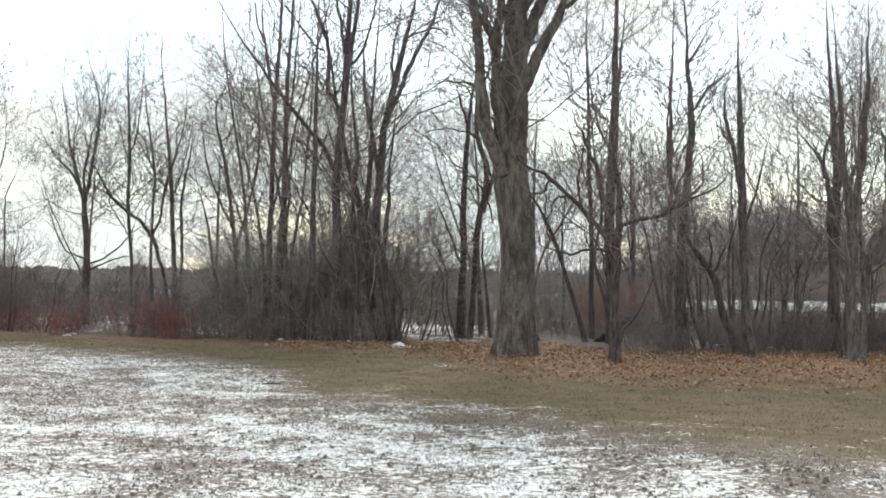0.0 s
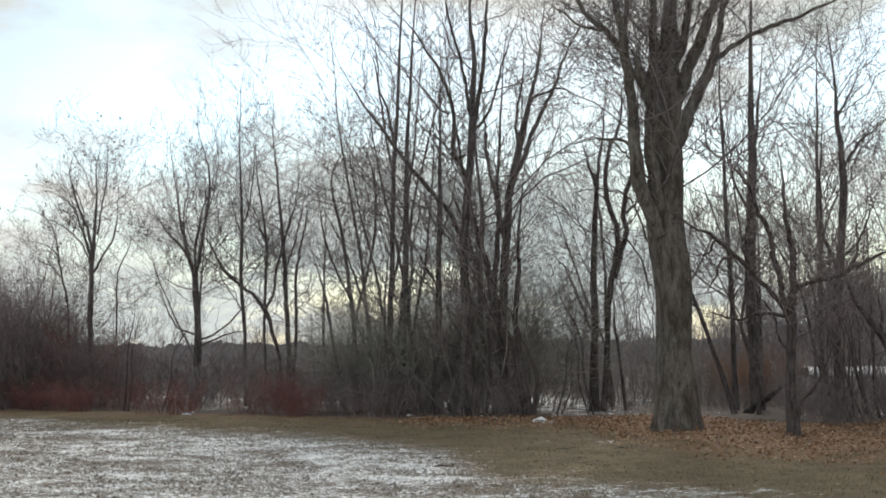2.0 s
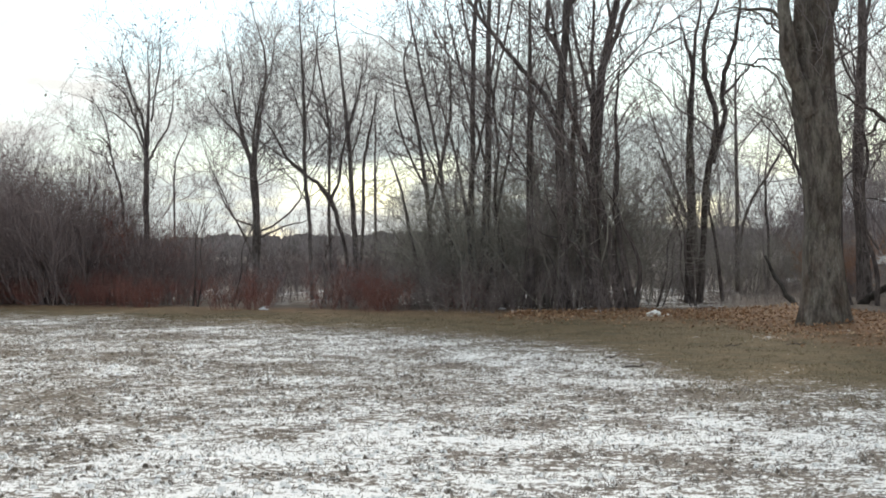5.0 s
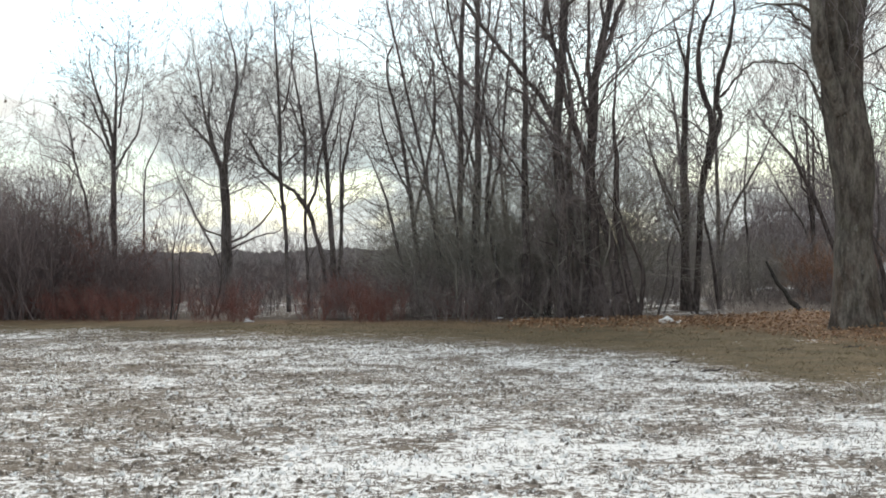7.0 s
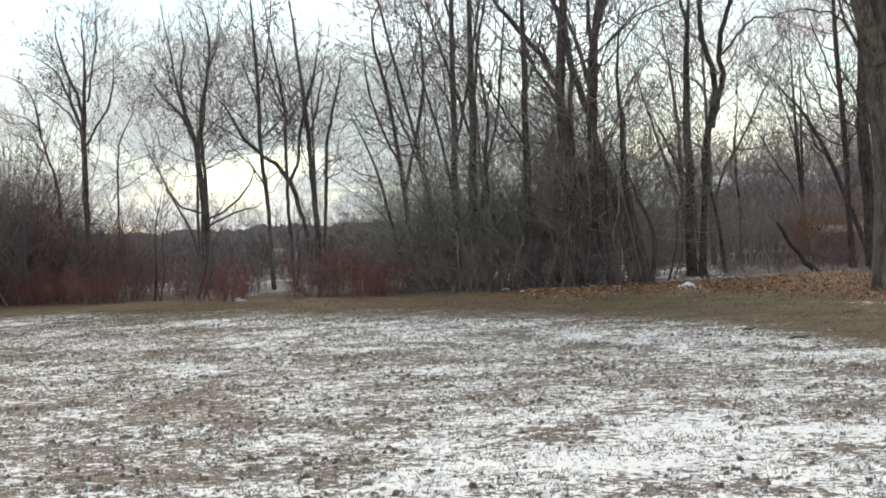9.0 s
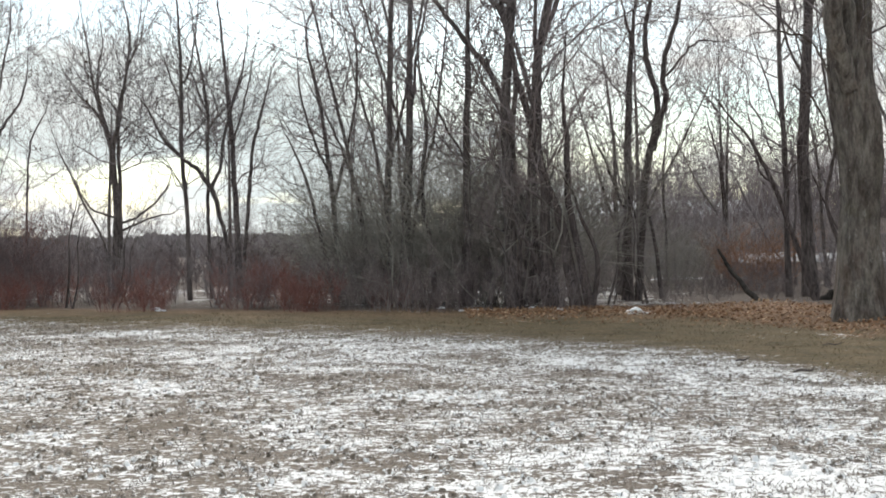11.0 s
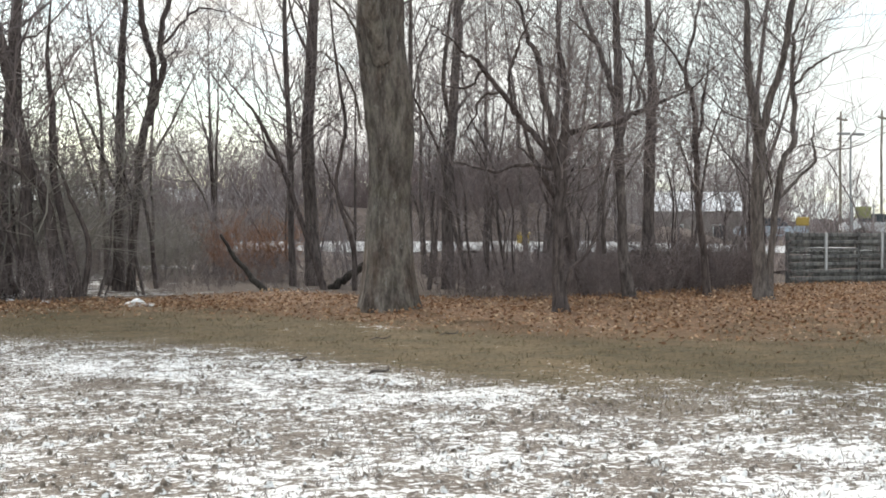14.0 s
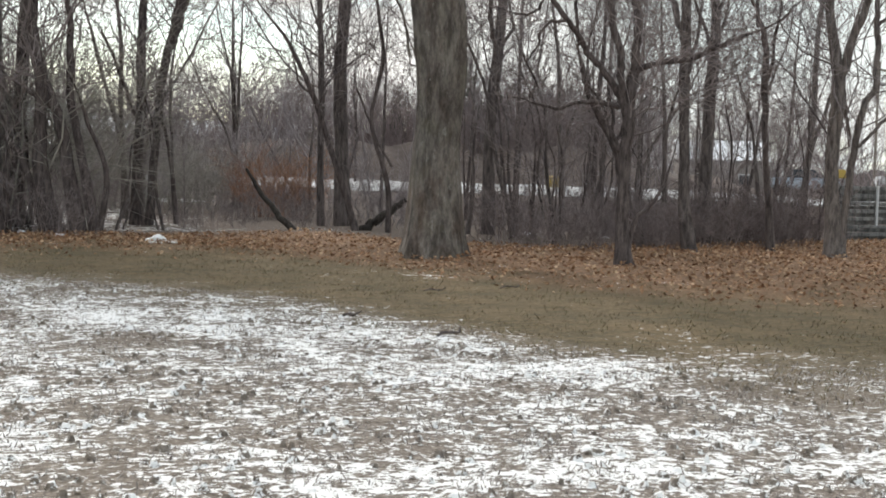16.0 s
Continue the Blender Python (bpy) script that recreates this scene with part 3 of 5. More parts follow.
t.limb((0.08, 2.46, 0.084), (0.64, 2.69, 0.073), (1.44, 3.42, 0.063), (1.70, 4.08, 0.042), (1.88, 4.70, 0.021))
t.limb((0.18, 2.25, 0.084), (1.01, 2.62, 0.063), (1.84, 2.83, 0.042), (2.22, 3.08, 0.025))
t.limb((-0.11, 2.67, 0.084), (-0.84, 3.06, 0.063), (-1.44, 4.11, 0.042), (-1.97, 4.82, 0.025))
t.limb((0.31, 7.23, 0.063), (0.71, 8.26, 0.042), (0.94, 9.50, 0.031), (0.88, 10.75, 0.021))
t.crown()
t = Tree("tree", -15.5, 50.2, 8, "bare many-stemmed tree with arching dark limbs", BARK_MID, TWIG_GREY, seed=4, stout=0.68, full=0.9)
t.limb((-0.07, -0.23, 0.179), (-0.10, 1.55, 0.159), (-0.17, 2.94, 0.139), (-0.24, 4.13, 0.119), (-0.33, 5.52, 0.119), (-0.39, 6.91, 0.100), (-0.51, 8.51, 0.080), (-0.68, 10.10, 0.060), (-0.78, 12.09, 0.030))
t.limb((-0.33, -0.23, 0.139), (-0.45, 1.56, 0.119), (-0.67, 2.75, 0.119), (-0.93, 3.65, 0.139), (-1.27, 4.15, 0.100), (-1.72, 4.46, 0.100), (-2.21, 5.01, 0.100), (-2.59, 5.67, 0.080), (-2.97, 6.21, 0.060), (-3.27, 6.48, 0.030))
t.limb((-0.91, 3.51, 0.100), (-0.64, 4.34, 0.080), (-0.46, 5.33, 0.080), (-0.03, 6.91, 0.060), (0.24, 8.49, 0.040), (0.23, 10.08, 0.020))
t.limb((-0.96, -0.21, 0.100), (-0.98, 2.16, 0.100), (-1.01, 3.55, 0.090), (-1.02, 5.14, 0.090), (-1.12, 6.73, 0.080), (-1.31, 8.12, 0.070), (-1.56, 9.72, 0.050), (-1.69, 11.31, 0.030))
t.limb((0.07, -0.23, 0.099), (0.14, 1.74, 0.099), (0.23, 3.13, 0.099), (0.40, 4.52, 0.089), (0.68, 5.60, 0.079), (0.96, 6.69, 0.060), (1.05, 7.48, 0.030))
t.limb((-0.31, 4.93, 0.060), (0.03, 5.91, 0.050), (0.34, 7.30, 0.040), (0.65, 8.88, 0.024))
t.limb((-1.09, 6.13, 0.060), (-1.47, 7.13, 0.050), (-1.95, 7.94, 0.040), (-2.32, 9.14, 0.020))
t.crown()
t = Tree("tree", -16.9, 49.4, 8, "slim straight bare tree at the wood edge", BARK_MID, TWIG_GREY, seed=5, stout=0.68, full=1.0)
t.limb((-0.11, -0.17, 0.118), (-0.15, 1.78, 0.098), (-0.18, 3.15, 0.098), (-0.25, 4.72, 0.098), (-0.27, 6.48, 0.089), (-0.30, 8.24, 0.079), (-0.34, 10.01, 0.059), (-0.38, 12.17, 0.030))
t.limb((-0.24, 5.01, 0.059), (-0.41, 6.25, 0.049), (-0.78, 7.43, 0.039), (-1.19, 8.65, 0.024))
t.limb((-0.28, 6.87, 0.059), (0.05, 8.04, 0.043), (0.23, 9.41, 0.030), (0.45, 10.58, 0.020))
t.crown()
t = Tree("tree", -10.1, 44.9, 12, "bare tree hung with dense drooping twigs", BARK_MID, TWIG_BROWN, seed=6, stout=1.0, full=0.65, rise=0.3)
t.limb((0.02, -0.59, 0.179), (0.05, 1.77, 0.145), (0.24, 4.66, 0.110), (0.26, 8.23, 0.076), (0.47, 12.00, 0.055), (0.83, 17.22, 0.021))
t.limb((0.21, 4.12, 0.062), (-0.26, 6.23, 0.048), (-0.89, 9.20, 0.034), (-1.35, 11.85, 0.014))
t.limb((0.25, 5.57, 0.055), (0.80, 8.18, 0.041), (1.55, 11.62, 0.028), (2.02, 14.79, 0.014))
t.limb((-0.43, -0.57, 0.083), (-0.37, 2.33, 0.069), (-0.72, 4.35, 0.048), (-1.33, 6.90, 0.034), (-1.95, 10.16, 0.014))
t.crown()
t = Tree("tree", -7.3, 41.8, 12, "bare tree with arching upper limbs", BARK_MID, TWIG_GREY, seed=7, stout=0.75, full=0.6)
t.limb((0.07, 0.10, 0.290), (0.04, 0.77, 0.222), (0.03, 2.97, 0.188), (0.01, 4.86, 0.171), (0.09, 6.58, 0.154), (0.21, 7.96, 0.154), (0.27, 9.36, 0.137), (0.34, 10.76, 0.119), (0.25, 12.17, 0.102), (0.12, 13.77, 0.068), (-0.06, 15.56, 0.034))
t.limb((0.15, 7.18, 0.102), (-0.12, 7.67, 0.102), (-0.36, 8.00, 0.102), (-0.44, 9.10, 0.085), (-0.67, 9.98, 0.085), (-1.13, 10.94, 0.068), (-1.65, 11.65, 0.051), (-2.26, 12.27, 0.026))
t.limb((0.25, 8.40, 0.102), (0.45, 9.88, 0.102), (0.60, 11.11, 0.085), (0.66, 12.35, 0.068), (0.75, 13.77, 0.034))
t.limb((0.23, 9.01, 0.085), (-0.06, 10.50, 0.068), (-0.35, 11.65, 0.051), (-0.60, 12.71, 0.034), (-0.86, 13.78, 0.017))
t.limb((-0.02, 5.11, 0.119), (-0.48, 6.11, 0.102), (-0.99, 6.76, 0.102), (-1.50, 7.28, 0.094), (-2.10, 8.11, 0.085), (-2.58, 8.76, 0.068), (-3.13, 9.55, 0.051), (-3.73, 10.60, 0.034), (-4.08, 11.31, 0.017))
t.limb((-2.10, 8.06, 0.068), (-2.35, 9.20, 0.060), (-2.57, 10.07, 0.051), (-2.78, 10.95, 0.034), (-3.12, 11.83, 0.017))
t.limb((0.28, 8.57, 0.068), (0.75, 9.09, 0.060), (1.11, 10.06, 0.051), (1.38, 11.11, 0.034), (1.65, 11.99, 0.017))
t.limb((-0.45, 9.10, 0.051), (-0.88, 9.54, 0.051), (-1.48, 10.42, 0.034), (-2.09, 10.95, 0.020))
t.crown()
t = Tree("tree", -10.7, 45.6, 8, "bare tree with slanting stems that fan apart", BARK_MID, TWIG_GREY, seed=8, stout=1.0, full=0.55)
t.limb((0.04, -0.46, 0.124), (0.14, 1.85, 0.104), (0.21, 4.26, 0.091), (0.36, 8.71, 0.072), (0.55, 13.11, 0.052), (0.76, 16.96, 0.020))
t.limb((-0.44, -0.45, 0.098), (-0.53, 2.56, 0.078), (-0.97, 5.15, 0.059), (-1.60, 8.25, 0.046), (-2.17, 11.58, 0.033), (-2.72, 14.91, 0.013))
t.limb((0.16, 3.74, 0.052), (0.65, 5.96, 0.046), (1.23, 9.77, 0.033), (1.56, 13.62, 0.013))
t.limb((-1.33, -0.43, 0.072), (-1.86, 2.25, 0.059), (-2.28, 3.81, 0.046), (-2.81, 5.03, 0.026), (-3.04, 6.11, 0.013))
t.limb((-0.59, 2.90, 0.046), (-1.19, 4.64, 0.039), (-1.84, 6.05, 0.026), (-2.59, 7.46, 0.013))
t.limb((0.31, 7.33, 0.046), (-0.22, 10.39, 0.039), (-0.50, 13.71, 0.020))
t.limb((0.64, -0.48, 0.072), (0.90, 2.52, 0.059), (1.39, 4.91, 0.046), (1.72, 8.10, 0.033), (1.70, 11.96, 0.020))
t.crown()
t = Tree("tree", -12.1, 47.1, 12, "bare tree draped with dense drooping twigs", BARK_MID, TWIG_BROWN, seed=9, stout=1.0, full=1.3, rise=0.1, droop=True)
t.limb((0.00, -0.66, 0.102), (-0.12, 2.62, 0.081), (-0.49, 5.73, 0.059), (-0.90, 7.88, 0.044), (-0.38, 9.40, 0.022))
t.limb((-0.10, 3.01, 0.059), (0.48, 5.88, 0.051), (0.46, 8.20, 0.037), (0.06, 9.76, 0.015))
t.limb((-0.25, 3.79, 0.044), (-1.11, 5.76, 0.037), (-1.38, 7.90, 0.015))
t.crown()
t = Tree("tree", -3.6, 45.2, 8, "pair of crooked black-barked stems on one root", BARK_DARK, TWIG_GREY, seed=10, stout=0.7, full=0.5)
t.limb((-0.17, -0.43, 0.293), (-0.16, 0.16, 0.224), (-0.13, 1.34, 0.190), (-0.08, 2.87, 0.164), (-0.12, 4.40, 0.155), (-0.05, 5.58, 0.138), (0.04, 6.77, 0.121), (0.10, 7.96, 0.104), (0.26, 9.15, 0.086), (0.40, 10.67, 0.052))
t.limb((0.02, 6.52, 0.086), (-0.01, 7.37, 0.086), (-0.17, 7.84, 0.078), (-0.32, 8.31, 0.052), (-0.52, 8.99, 0.026))
t.limb((0.11, -0.44, 0.242), (0.16, 0.15, 0.190), (0.26, 1.34, 0.156), (0.39, 2.69, 0.156), (0.48, 3.87, 0.173), (0.66, 4.97, 0.156), (0.63, 5.91, 0.139), (0.41, 6.51, 0.138), (0.31, 7.44, 0.138), (0.48, 8.29, 0.121), (0.76, 9.14, 0.104), (0.94, 10.49, 0.069), (1.08, 12.02, 0.035))
t.limb((0.54, 4.21, 0.138), (0.84, 5.40, 0.139), (0.83, 6.33, 0.121), (0.94, 7.26, 0.121), (1.23, 8.02, 0.104), (1.40, 8.78, 0.087), (1.38, 10.15, 0.052), (1.58, 11.67, 0.026))
t.limb((0.83, 6.28, 0.069), (1.21, 6.63, 0.061), (1.65, 7.08, 0.052), (2.03, 7.39, 0.052), (2.85, 7.46, 0.039), (3.19, 7.69, 0.021))
t.limb((0.86, -0.46, 0.104), (0.70, 1.33, 0.087), (0.61, 2.68, 0.069), (0.52, 3.79, 0.069))
t.limb((-0.14, 2.53, 0.069), (-0.48, 3.39, 0.060), (-0.83, 4.24, 0.052), (-1.13, 4.76, 0.034), (-1.46, 5.02, 0.017))
t.crown()
t = Tree("tree", 0.6, 41.5, -19, "thin dark tree leaning far over", BARK_DARK, TWIG_BROWN, seed=11, stout=1.0, full=0.7)
t.limb((-0.04, -0.09, 0.087), (-0.30, 0.84, 0.071), (-0.98, 2.99, 0.060), (-1.57, 4.20, 0.044), (-2.30, 5.12, 0.033), (-2.74, 5.68, 0.016))
t.limb((-0.98, 2.99, 0.038), (-1.49, 3.55, 0.027), (-1.72, 4.70, 0.022), (-2.03, 5.98, 0.011))
t.crown()
t = Tree("tree", 1.3, 44.8, -19, "tall straight grey tree without low branches", BARK_MID, TWIG_GREY, seed=12, stout=1.0, full=1.0)
t.limb((0.04, -0.30, 0.227), (-0.02, 1.68, 0.188), (-0.08, 4.06, 0.166), (0.01, 7.06, 0.143), (0.05, 8.95, 0.120), (0.16, 12.74, 0.068), (0.19, 15.57, 0.030))
t.limb((-0.03, 7.39, 0.060), (0.30, 8.97, 0.053), (0.73, 11.17, 0.023))
t.limb((-0.05, 6.12, 0.045), (-0.55, 7.54, 0.038), (-0.82, 9.58, 0.015))
t.crown()
t = Tree("tree", 0.7, 44.5, -19, "tall thin straight tree", BARK_MID, TWIG_GREY, seed=13, stout=1.0, full=1.0)
t.limb((-0.03, -0.32, 0.101), (-0.10, 1.56, 0.083), (-0.17, 3.90, 0.077), (-0.29, 6.86, 0.065), (-0.37, 10.12, 0.042), (-0.31, 13.22, 0.018))
t.limb((-0.22, 4.99, 0.030), (-0.76, 6.54, 0.024), (-1.25, 8.09, 0.012))
t.limb((-0.26, 6.86, 0.030), (0.15, 8.42, 0.024), (0.28, 10.29, 0.012))
t.crown()
t = Tree("tree", 1.2, 41.2, -19, "thin crooked bare tree with dark bark", BARK_DARK, TWIG_BROWN, seed=14, stout=1.0, full=0.6)
t.limb((-0.01, -0.14, 0.065), (-0.03, 1.15, 0.060), (-0.41, 2.57, 0.044), (-0.22, 4.01, 0.044), (-0.39, 5.43, 0.038), (-0.63, 7.28, 0.027), (-0.74, 9.42, 0.011))
t.limb((0.03, 1.58, 0.038), (-0.63, 2.86, 0.027), (-0.86, 3.71, 0.016))
t.crown()
t = Tree("tree", 3.1, 42.2, -19, "slim pale bare tree in the wood", BARK_PALE, TWIG_GREY, seed=15, stout=1.0, full=1.5)
t.limb((-0.01, -0.20, 0.103), (-0.05, 2.35, 0.080), (0.02, 4.60, 0.069), (-0.02, 6.70, 0.057), (0.05, 9.09, 0.040), (0.12, 12.06, 0.017))
t.limb((0.01, 4.90, 0.034), (0.36, 6.25, 0.029), (0.79, 7.60, 0.017))
t.crown()
t = Tree("tree", 1.5, 31.5, -19, "spreading dark tree with a low fork and arching branches", BARK_DARK, TWIG_BROWN, seed=16, stout=0.85, full=1.5, flare=0.08, rise=0.35)
t.limb((-0.01, -0.03, 0.197), (-0.05, 0.42, 0.138), (-0.07, 1.00, 0.118), (-0.07, 1.59, 0.118), (-0.07, 2.18, 0.128), (-0.09, 2.67, 0.138), (-0.05, 3.21, 0.089), (-0.02, 3.75, 0.089), (-0.08, 4.24, 0.079), (-0.14, 4.73, 0.069), (-0.16, 5.21, 0.059), (-0.18, 5.80, 0.039), (-0.21, 6.58, 0.020))
t.limb((-0.11, 2.57, 0.108), (-0.35, 2.85, 0.079), (-0.60, 3.16, 0.069), (-0.88, 3.53, 0.064), (-1.14, 3.89, 0.059), (-1.44, 4.22, 0.059), (-1.73, 4.42, 0.049), (-2.02, 4.61, 0.039), (-2.37, 4.84, 0.029), (-2.75, 5.13, 0.015))
t.limb((-0.11, 2.72, 0.079), (-0.20, 3.24, 0.079), (-0.32, 3.84, 0.079), (-0.40, 4.33, 0.069), (-0.53, 4.72, 0.059), (-0.67, 5.11, 0.049), (-0.85, 5.50, 0.039), (-1.05, 6.08, 0.020))
t.limb((-0.05, 2.91, 0.069), (0.09, 3.10, 0.064), (0.34, 3.23, 0.059), (0.74, 3.32, 0.060), (1.04, 3.42, 0.060), (1.29, 3.66, 0.060), (1.54, 3.84, 0.050), (2.04, 4.01, 0.040), (2.55, 4.35, 0.030), (2.95, 4.62, 0.015))
t.limb((-0.17, 2.57, 0.059), (-0.55, 2.66, 0.049), (-0.90, 2.67, 0.039), (-1.24, 2.62, 0.039), (-1.73, 2.66, 0.029), (-2.22, 2.71, 0.015))
t.limb((-0.03, 0.55, 0.054), (0.15, 0.81, 0.050), (0.38, 1.01, 0.041), (0.62, 1.36, 0.036), (0.75, 1.81, 0.027), (0.90, 2.44, 0.014))
t.limb((-0.88, 3.50, 0.039), (-0.90, 4.03, 0.039), (-0.80, 4.52, 0.034), (-0.65, 4.92, 0.029), (-0.50, 5.50, 0.015))
t.limb((-1.14, 3.89, 0.039), (-1.44, 3.83, 0.029), (-1.63, 3.44, 0.024), (-1.83, 3.05, 0.015))
t.limb((-1.44, 4.20, 0.034), (-1.63, 4.03, 0.029), (-1.93, 3.93, 0.019), (-2.22, 4.02, 0.010))
t.limb((-0.10, 1.84, 0.039), (-0.33, 2.08, 0.034), (-0.50, 2.57, 0.029), (-0.70, 2.96, 0.025), (-0.90, 3.35, 0.012))
t.limb((1.29, 3.64, 0.040), (1.44, 4.16, 0.030), (1.54, 4.65, 0.025), (1.69, 5.14, 0.012))
t.crown()
t = Tree("tree", 4.6, 34.6, -19, "tall grey tree with a bent foot", BARK_MID, TWIG_GREY, seed=17, stout=0.9, full=0.9)
t.limb((0.21, -0.01, 0.176), (0.07, 0.98, 0.129), (0.01, 2.43, 0.117), (-0.03, 3.94, 0.117), (-0.07, 5.10, 0.106), (-0.13, 6.25, 0.094), (-0.18, 7.41, 0.059), (-0.23, 8.91, 0.023))
t.limb((-0.05, 4.00, 0.082), (-0.24, 4.75, 0.082), (-0.43, 5.50, 0.070), (-0.60, 6.13, 0.058), (-0.75, 7.05, 0.035))
t.limb((-0.02, 3.24, 0.047), (0.19, 3.94, 0.041), (0.35, 4.87, 0.035), (0.49, 5.80, 0.024))
t.limb((-0.41, 5.44, 0.047), (-0.69, 5.78, 0.035), (-0.99, 6.12, 0.023))
t.limb((-0.33, 1.04, 0.059), (-0.36, 1.85, 0.047), (-0.24, 2.78, 0.047), (-0.08, 3.59, 0.047))
t.crown()
t = Tree("tree", 7.2, 37.6, -19, "tall straight grey tree with bare crown", BARK_MID, TWIG_GREY, seed=18, stout=0.9, full=0.9)
t.limb((0.09, -0.23, 0.229), (0.00, 0.91, 0.175), (-0.01, 2.57, 0.148), (-0.00, 4.29, 0.135), (-0.06, 5.62, 0.108), (-0.12, 6.94, 0.094), (-0.17, 8.26, 0.067), (-0.23, 9.98, 0.027))
t.limb((-0.00, 2.97, 0.061), (0.19, 4.03, 0.054), (0.52, 4.96, 0.041), (0.75, 5.89, 0.027), (1.06, 6.70, 0.014))
t.limb((-0.00, 4.23, 0.061), (-0.33, 5.09, 0.047), (-0.63, 5.88, 0.027))
t.limb((-0.07, 5.75, 0.054), (0.18, 6.42, 0.040), (0.52, 6.95, 0.027))
t.crown()
t = Tree("tree", 6.8, 35.0, -19, "thin dark stem with a broken bent top", BARK_DARK, TWIG_BROWN, seed=19, stout=0.9, full=0.7)
t.limb((0.21, -0.02, 0.112), (0.12, 0.95, 0.081), (-0.01, 1.87, 0.075), (-0.09, 3.08, 0.074), (-0.13, 4.05, 0.074), (-0.25, 4.66, 0.062), (-0.45, 5.14, 0.049), (-0.80, 5.60, 0.037), (-1.07, 5.98, 0.018))
t.limb((-0.23, 4.52, 0.056), (-0.18, 5.27, 0.050), (-0.02, 5.88, 0.043), (0.08, 6.48, 0.031), (0.16, 7.33, 0.015))
t.limb((-0.10, 3.42, 0.056), (0.07, 3.72, 0.050), (0.19, 4.42, 0.044), (0.24, 5.15, 0.031), (0.41, 6.00, 0.012))
t.crown()
t = Tree("tree", 7.0, 33.1, -19, "pale tree that parts into a tall V", BARK_PALE, TWIG_GREY, seed=20, stout=0.75, full=1.2, flare=0.1)
t.limb((0.03, -0.05, 0.307), (-0.01, 0.35, 0.224), (-0.06, 1.04, 0.177), (-0.09, 1.84, 0.165), (-0.08, 2.76, 0.177), (-0.06, 3.42, 0.153), (-0.21, 4.24, 0.118), (-0.35, 5.04, 0.112), (-0.43, 5.72, 0.106), (-0.46, 6.52, 0.094), (-0.51, 7.54, 0.059), (-0.58, 8.78, 0.023))
t.limb((-0.05, 3.33, 0.130), (0.10, 4.24, 0.118), (0.20, 4.93, 0.106), (0.29, 5.62, 0.107), (0.36, 6.42, 0.083), (0.45, 7.44, 0.059), (0.53, 8.58, 0.024))
t.limb((0.15, -0.05, 0.142), (0.19, 1.04, 0.106), (0.28, 1.84, 0.107), (0.35, 2.51, 0.101), (0.54, 3.05, 0.095), (0.66, 3.68, 0.083), (0.69, 4.48, 0.083), (0.69, 5.16, 0.083), (0.83, 5.74, 0.072), (1.02, 6.20, 0.060), (1.21, 7.00, 0.036))
t.limb((0.36, 2.19, 0.053), (0.79, 2.62, 0.054), (1.16, 3.02, 0.048), (1.15, 3.45, 0.042), (1.36, 4.14, 0.018))
t.limb((0.69, 4.46, 0.059), (1.05, 4.85, 0.048), (1.49, 5.12, 0.030), (1.90, 5.29, 0.015))
t.limb((0.69, 5.19, 0.048), (0.54, 5.51, 0.036), (0.36, 5.71, 0.018))
t.limb((-0.05, 3.27, 0.059), (0.11, 2.87, 0.053), (0.23, 2.24, 0.047))
t.crown()
t = Tree("tree", -8.3, 42.8, -19, "tall straight grey tree with bare crown", BARK_MID, TWIG_GREY, seed=21, stout=1.0, full=0.7)
t.limb((-0.04, -0.29, 0.135), (-0.03, 1.42, 0.109), (-0.08, 3.47, 0.099), (-0.03, 5.51, 0.083), (0.00, 7.14, 0.073), (0.05, 10.40, 0.036), (0.05, 12.56, 0.016))
t.limb((-0.06, 3.88, 0.036), (-0.68, 4.96, 0.031), (-1.24, 6.31, 0.021), (-1.53, 7.94, 0.010))
t.limb((-0.03, 5.24, 0.036), (0.39, 6.33, 0.026), (0.79, 7.97, 0.010))
t.crown()
t = Tree("tree", -7.0, 43.2, -19, "slim straight grey tree", BARK_PALE, TWIG_GREY, seed=22, stout=1.0, full=0.7)
t.limb((0.05, -0.17, 0.096), (0.03, 1.72, 0.085), (-0.07, 4.24, 0.080), (-0.03, 6.19, 0.064), (-0.20, 8.70, 0.043), (-0.30, 11.48, 0.016))
t.limb((-0.05, 4.38, 0.037), (-0.51, 5.91, 0.032), (-0.82, 7.86, 0.016))
t.crown()
t = Tree("tree", -6.0, 41.4, -19, "clump of crooked dark stems leaning apart", BARK_DARK, TWIG_BROWN, seed=23, stout=1.2, full=0.8, flare=0.3)
t.limb((-0.05, -0.15, 0.158), (-0.29, 0.79, 0.145), (-0.38, 1.73, 0.118), (-0.36, 3.06, 0.099), (-0.64, 4.53, 0.085), (-1.06, 5.99, 0.066), (-1.41, 7.59, 0.053), (-1.84, 10.24, 0.033), (-2.14, 12.36, 0.013))
t.limb((0.42, -0.14, 0.171), (0.20, 1.20, 0.131), (-0.01, 2.40, 0.112), (-0.56, 3.73, 0.092), (-0.72, 5.73, 0.079), (-0.90, 7.59, 0.059), (-0.98, 10.78, 0.039), (-0.81, 13.17, 0.013))
t.limb((0.76, -0.13, 0.131), (0.54, 1.20, 0.092), (0.18, 2.81, 0.079), (-0.04, 4.41, 0.066), (-0.19, 6.01, 0.053), (-0.08, 7.87, 0.026))
t.limb((-0.26, 0.52, 0.072), (-0.81, 1.59, 0.059), (-1.35, 1.98, 0.046), (-1.89, 2.10, 0.033), (-2.29, 2.37, 0.013))
t.limb((0.82, -0.13, 0.066), (0.94, 1.21, 0.053), (0.52, 2.41, 0.039), (0.11, 3.61, 0.020))
t.crown()
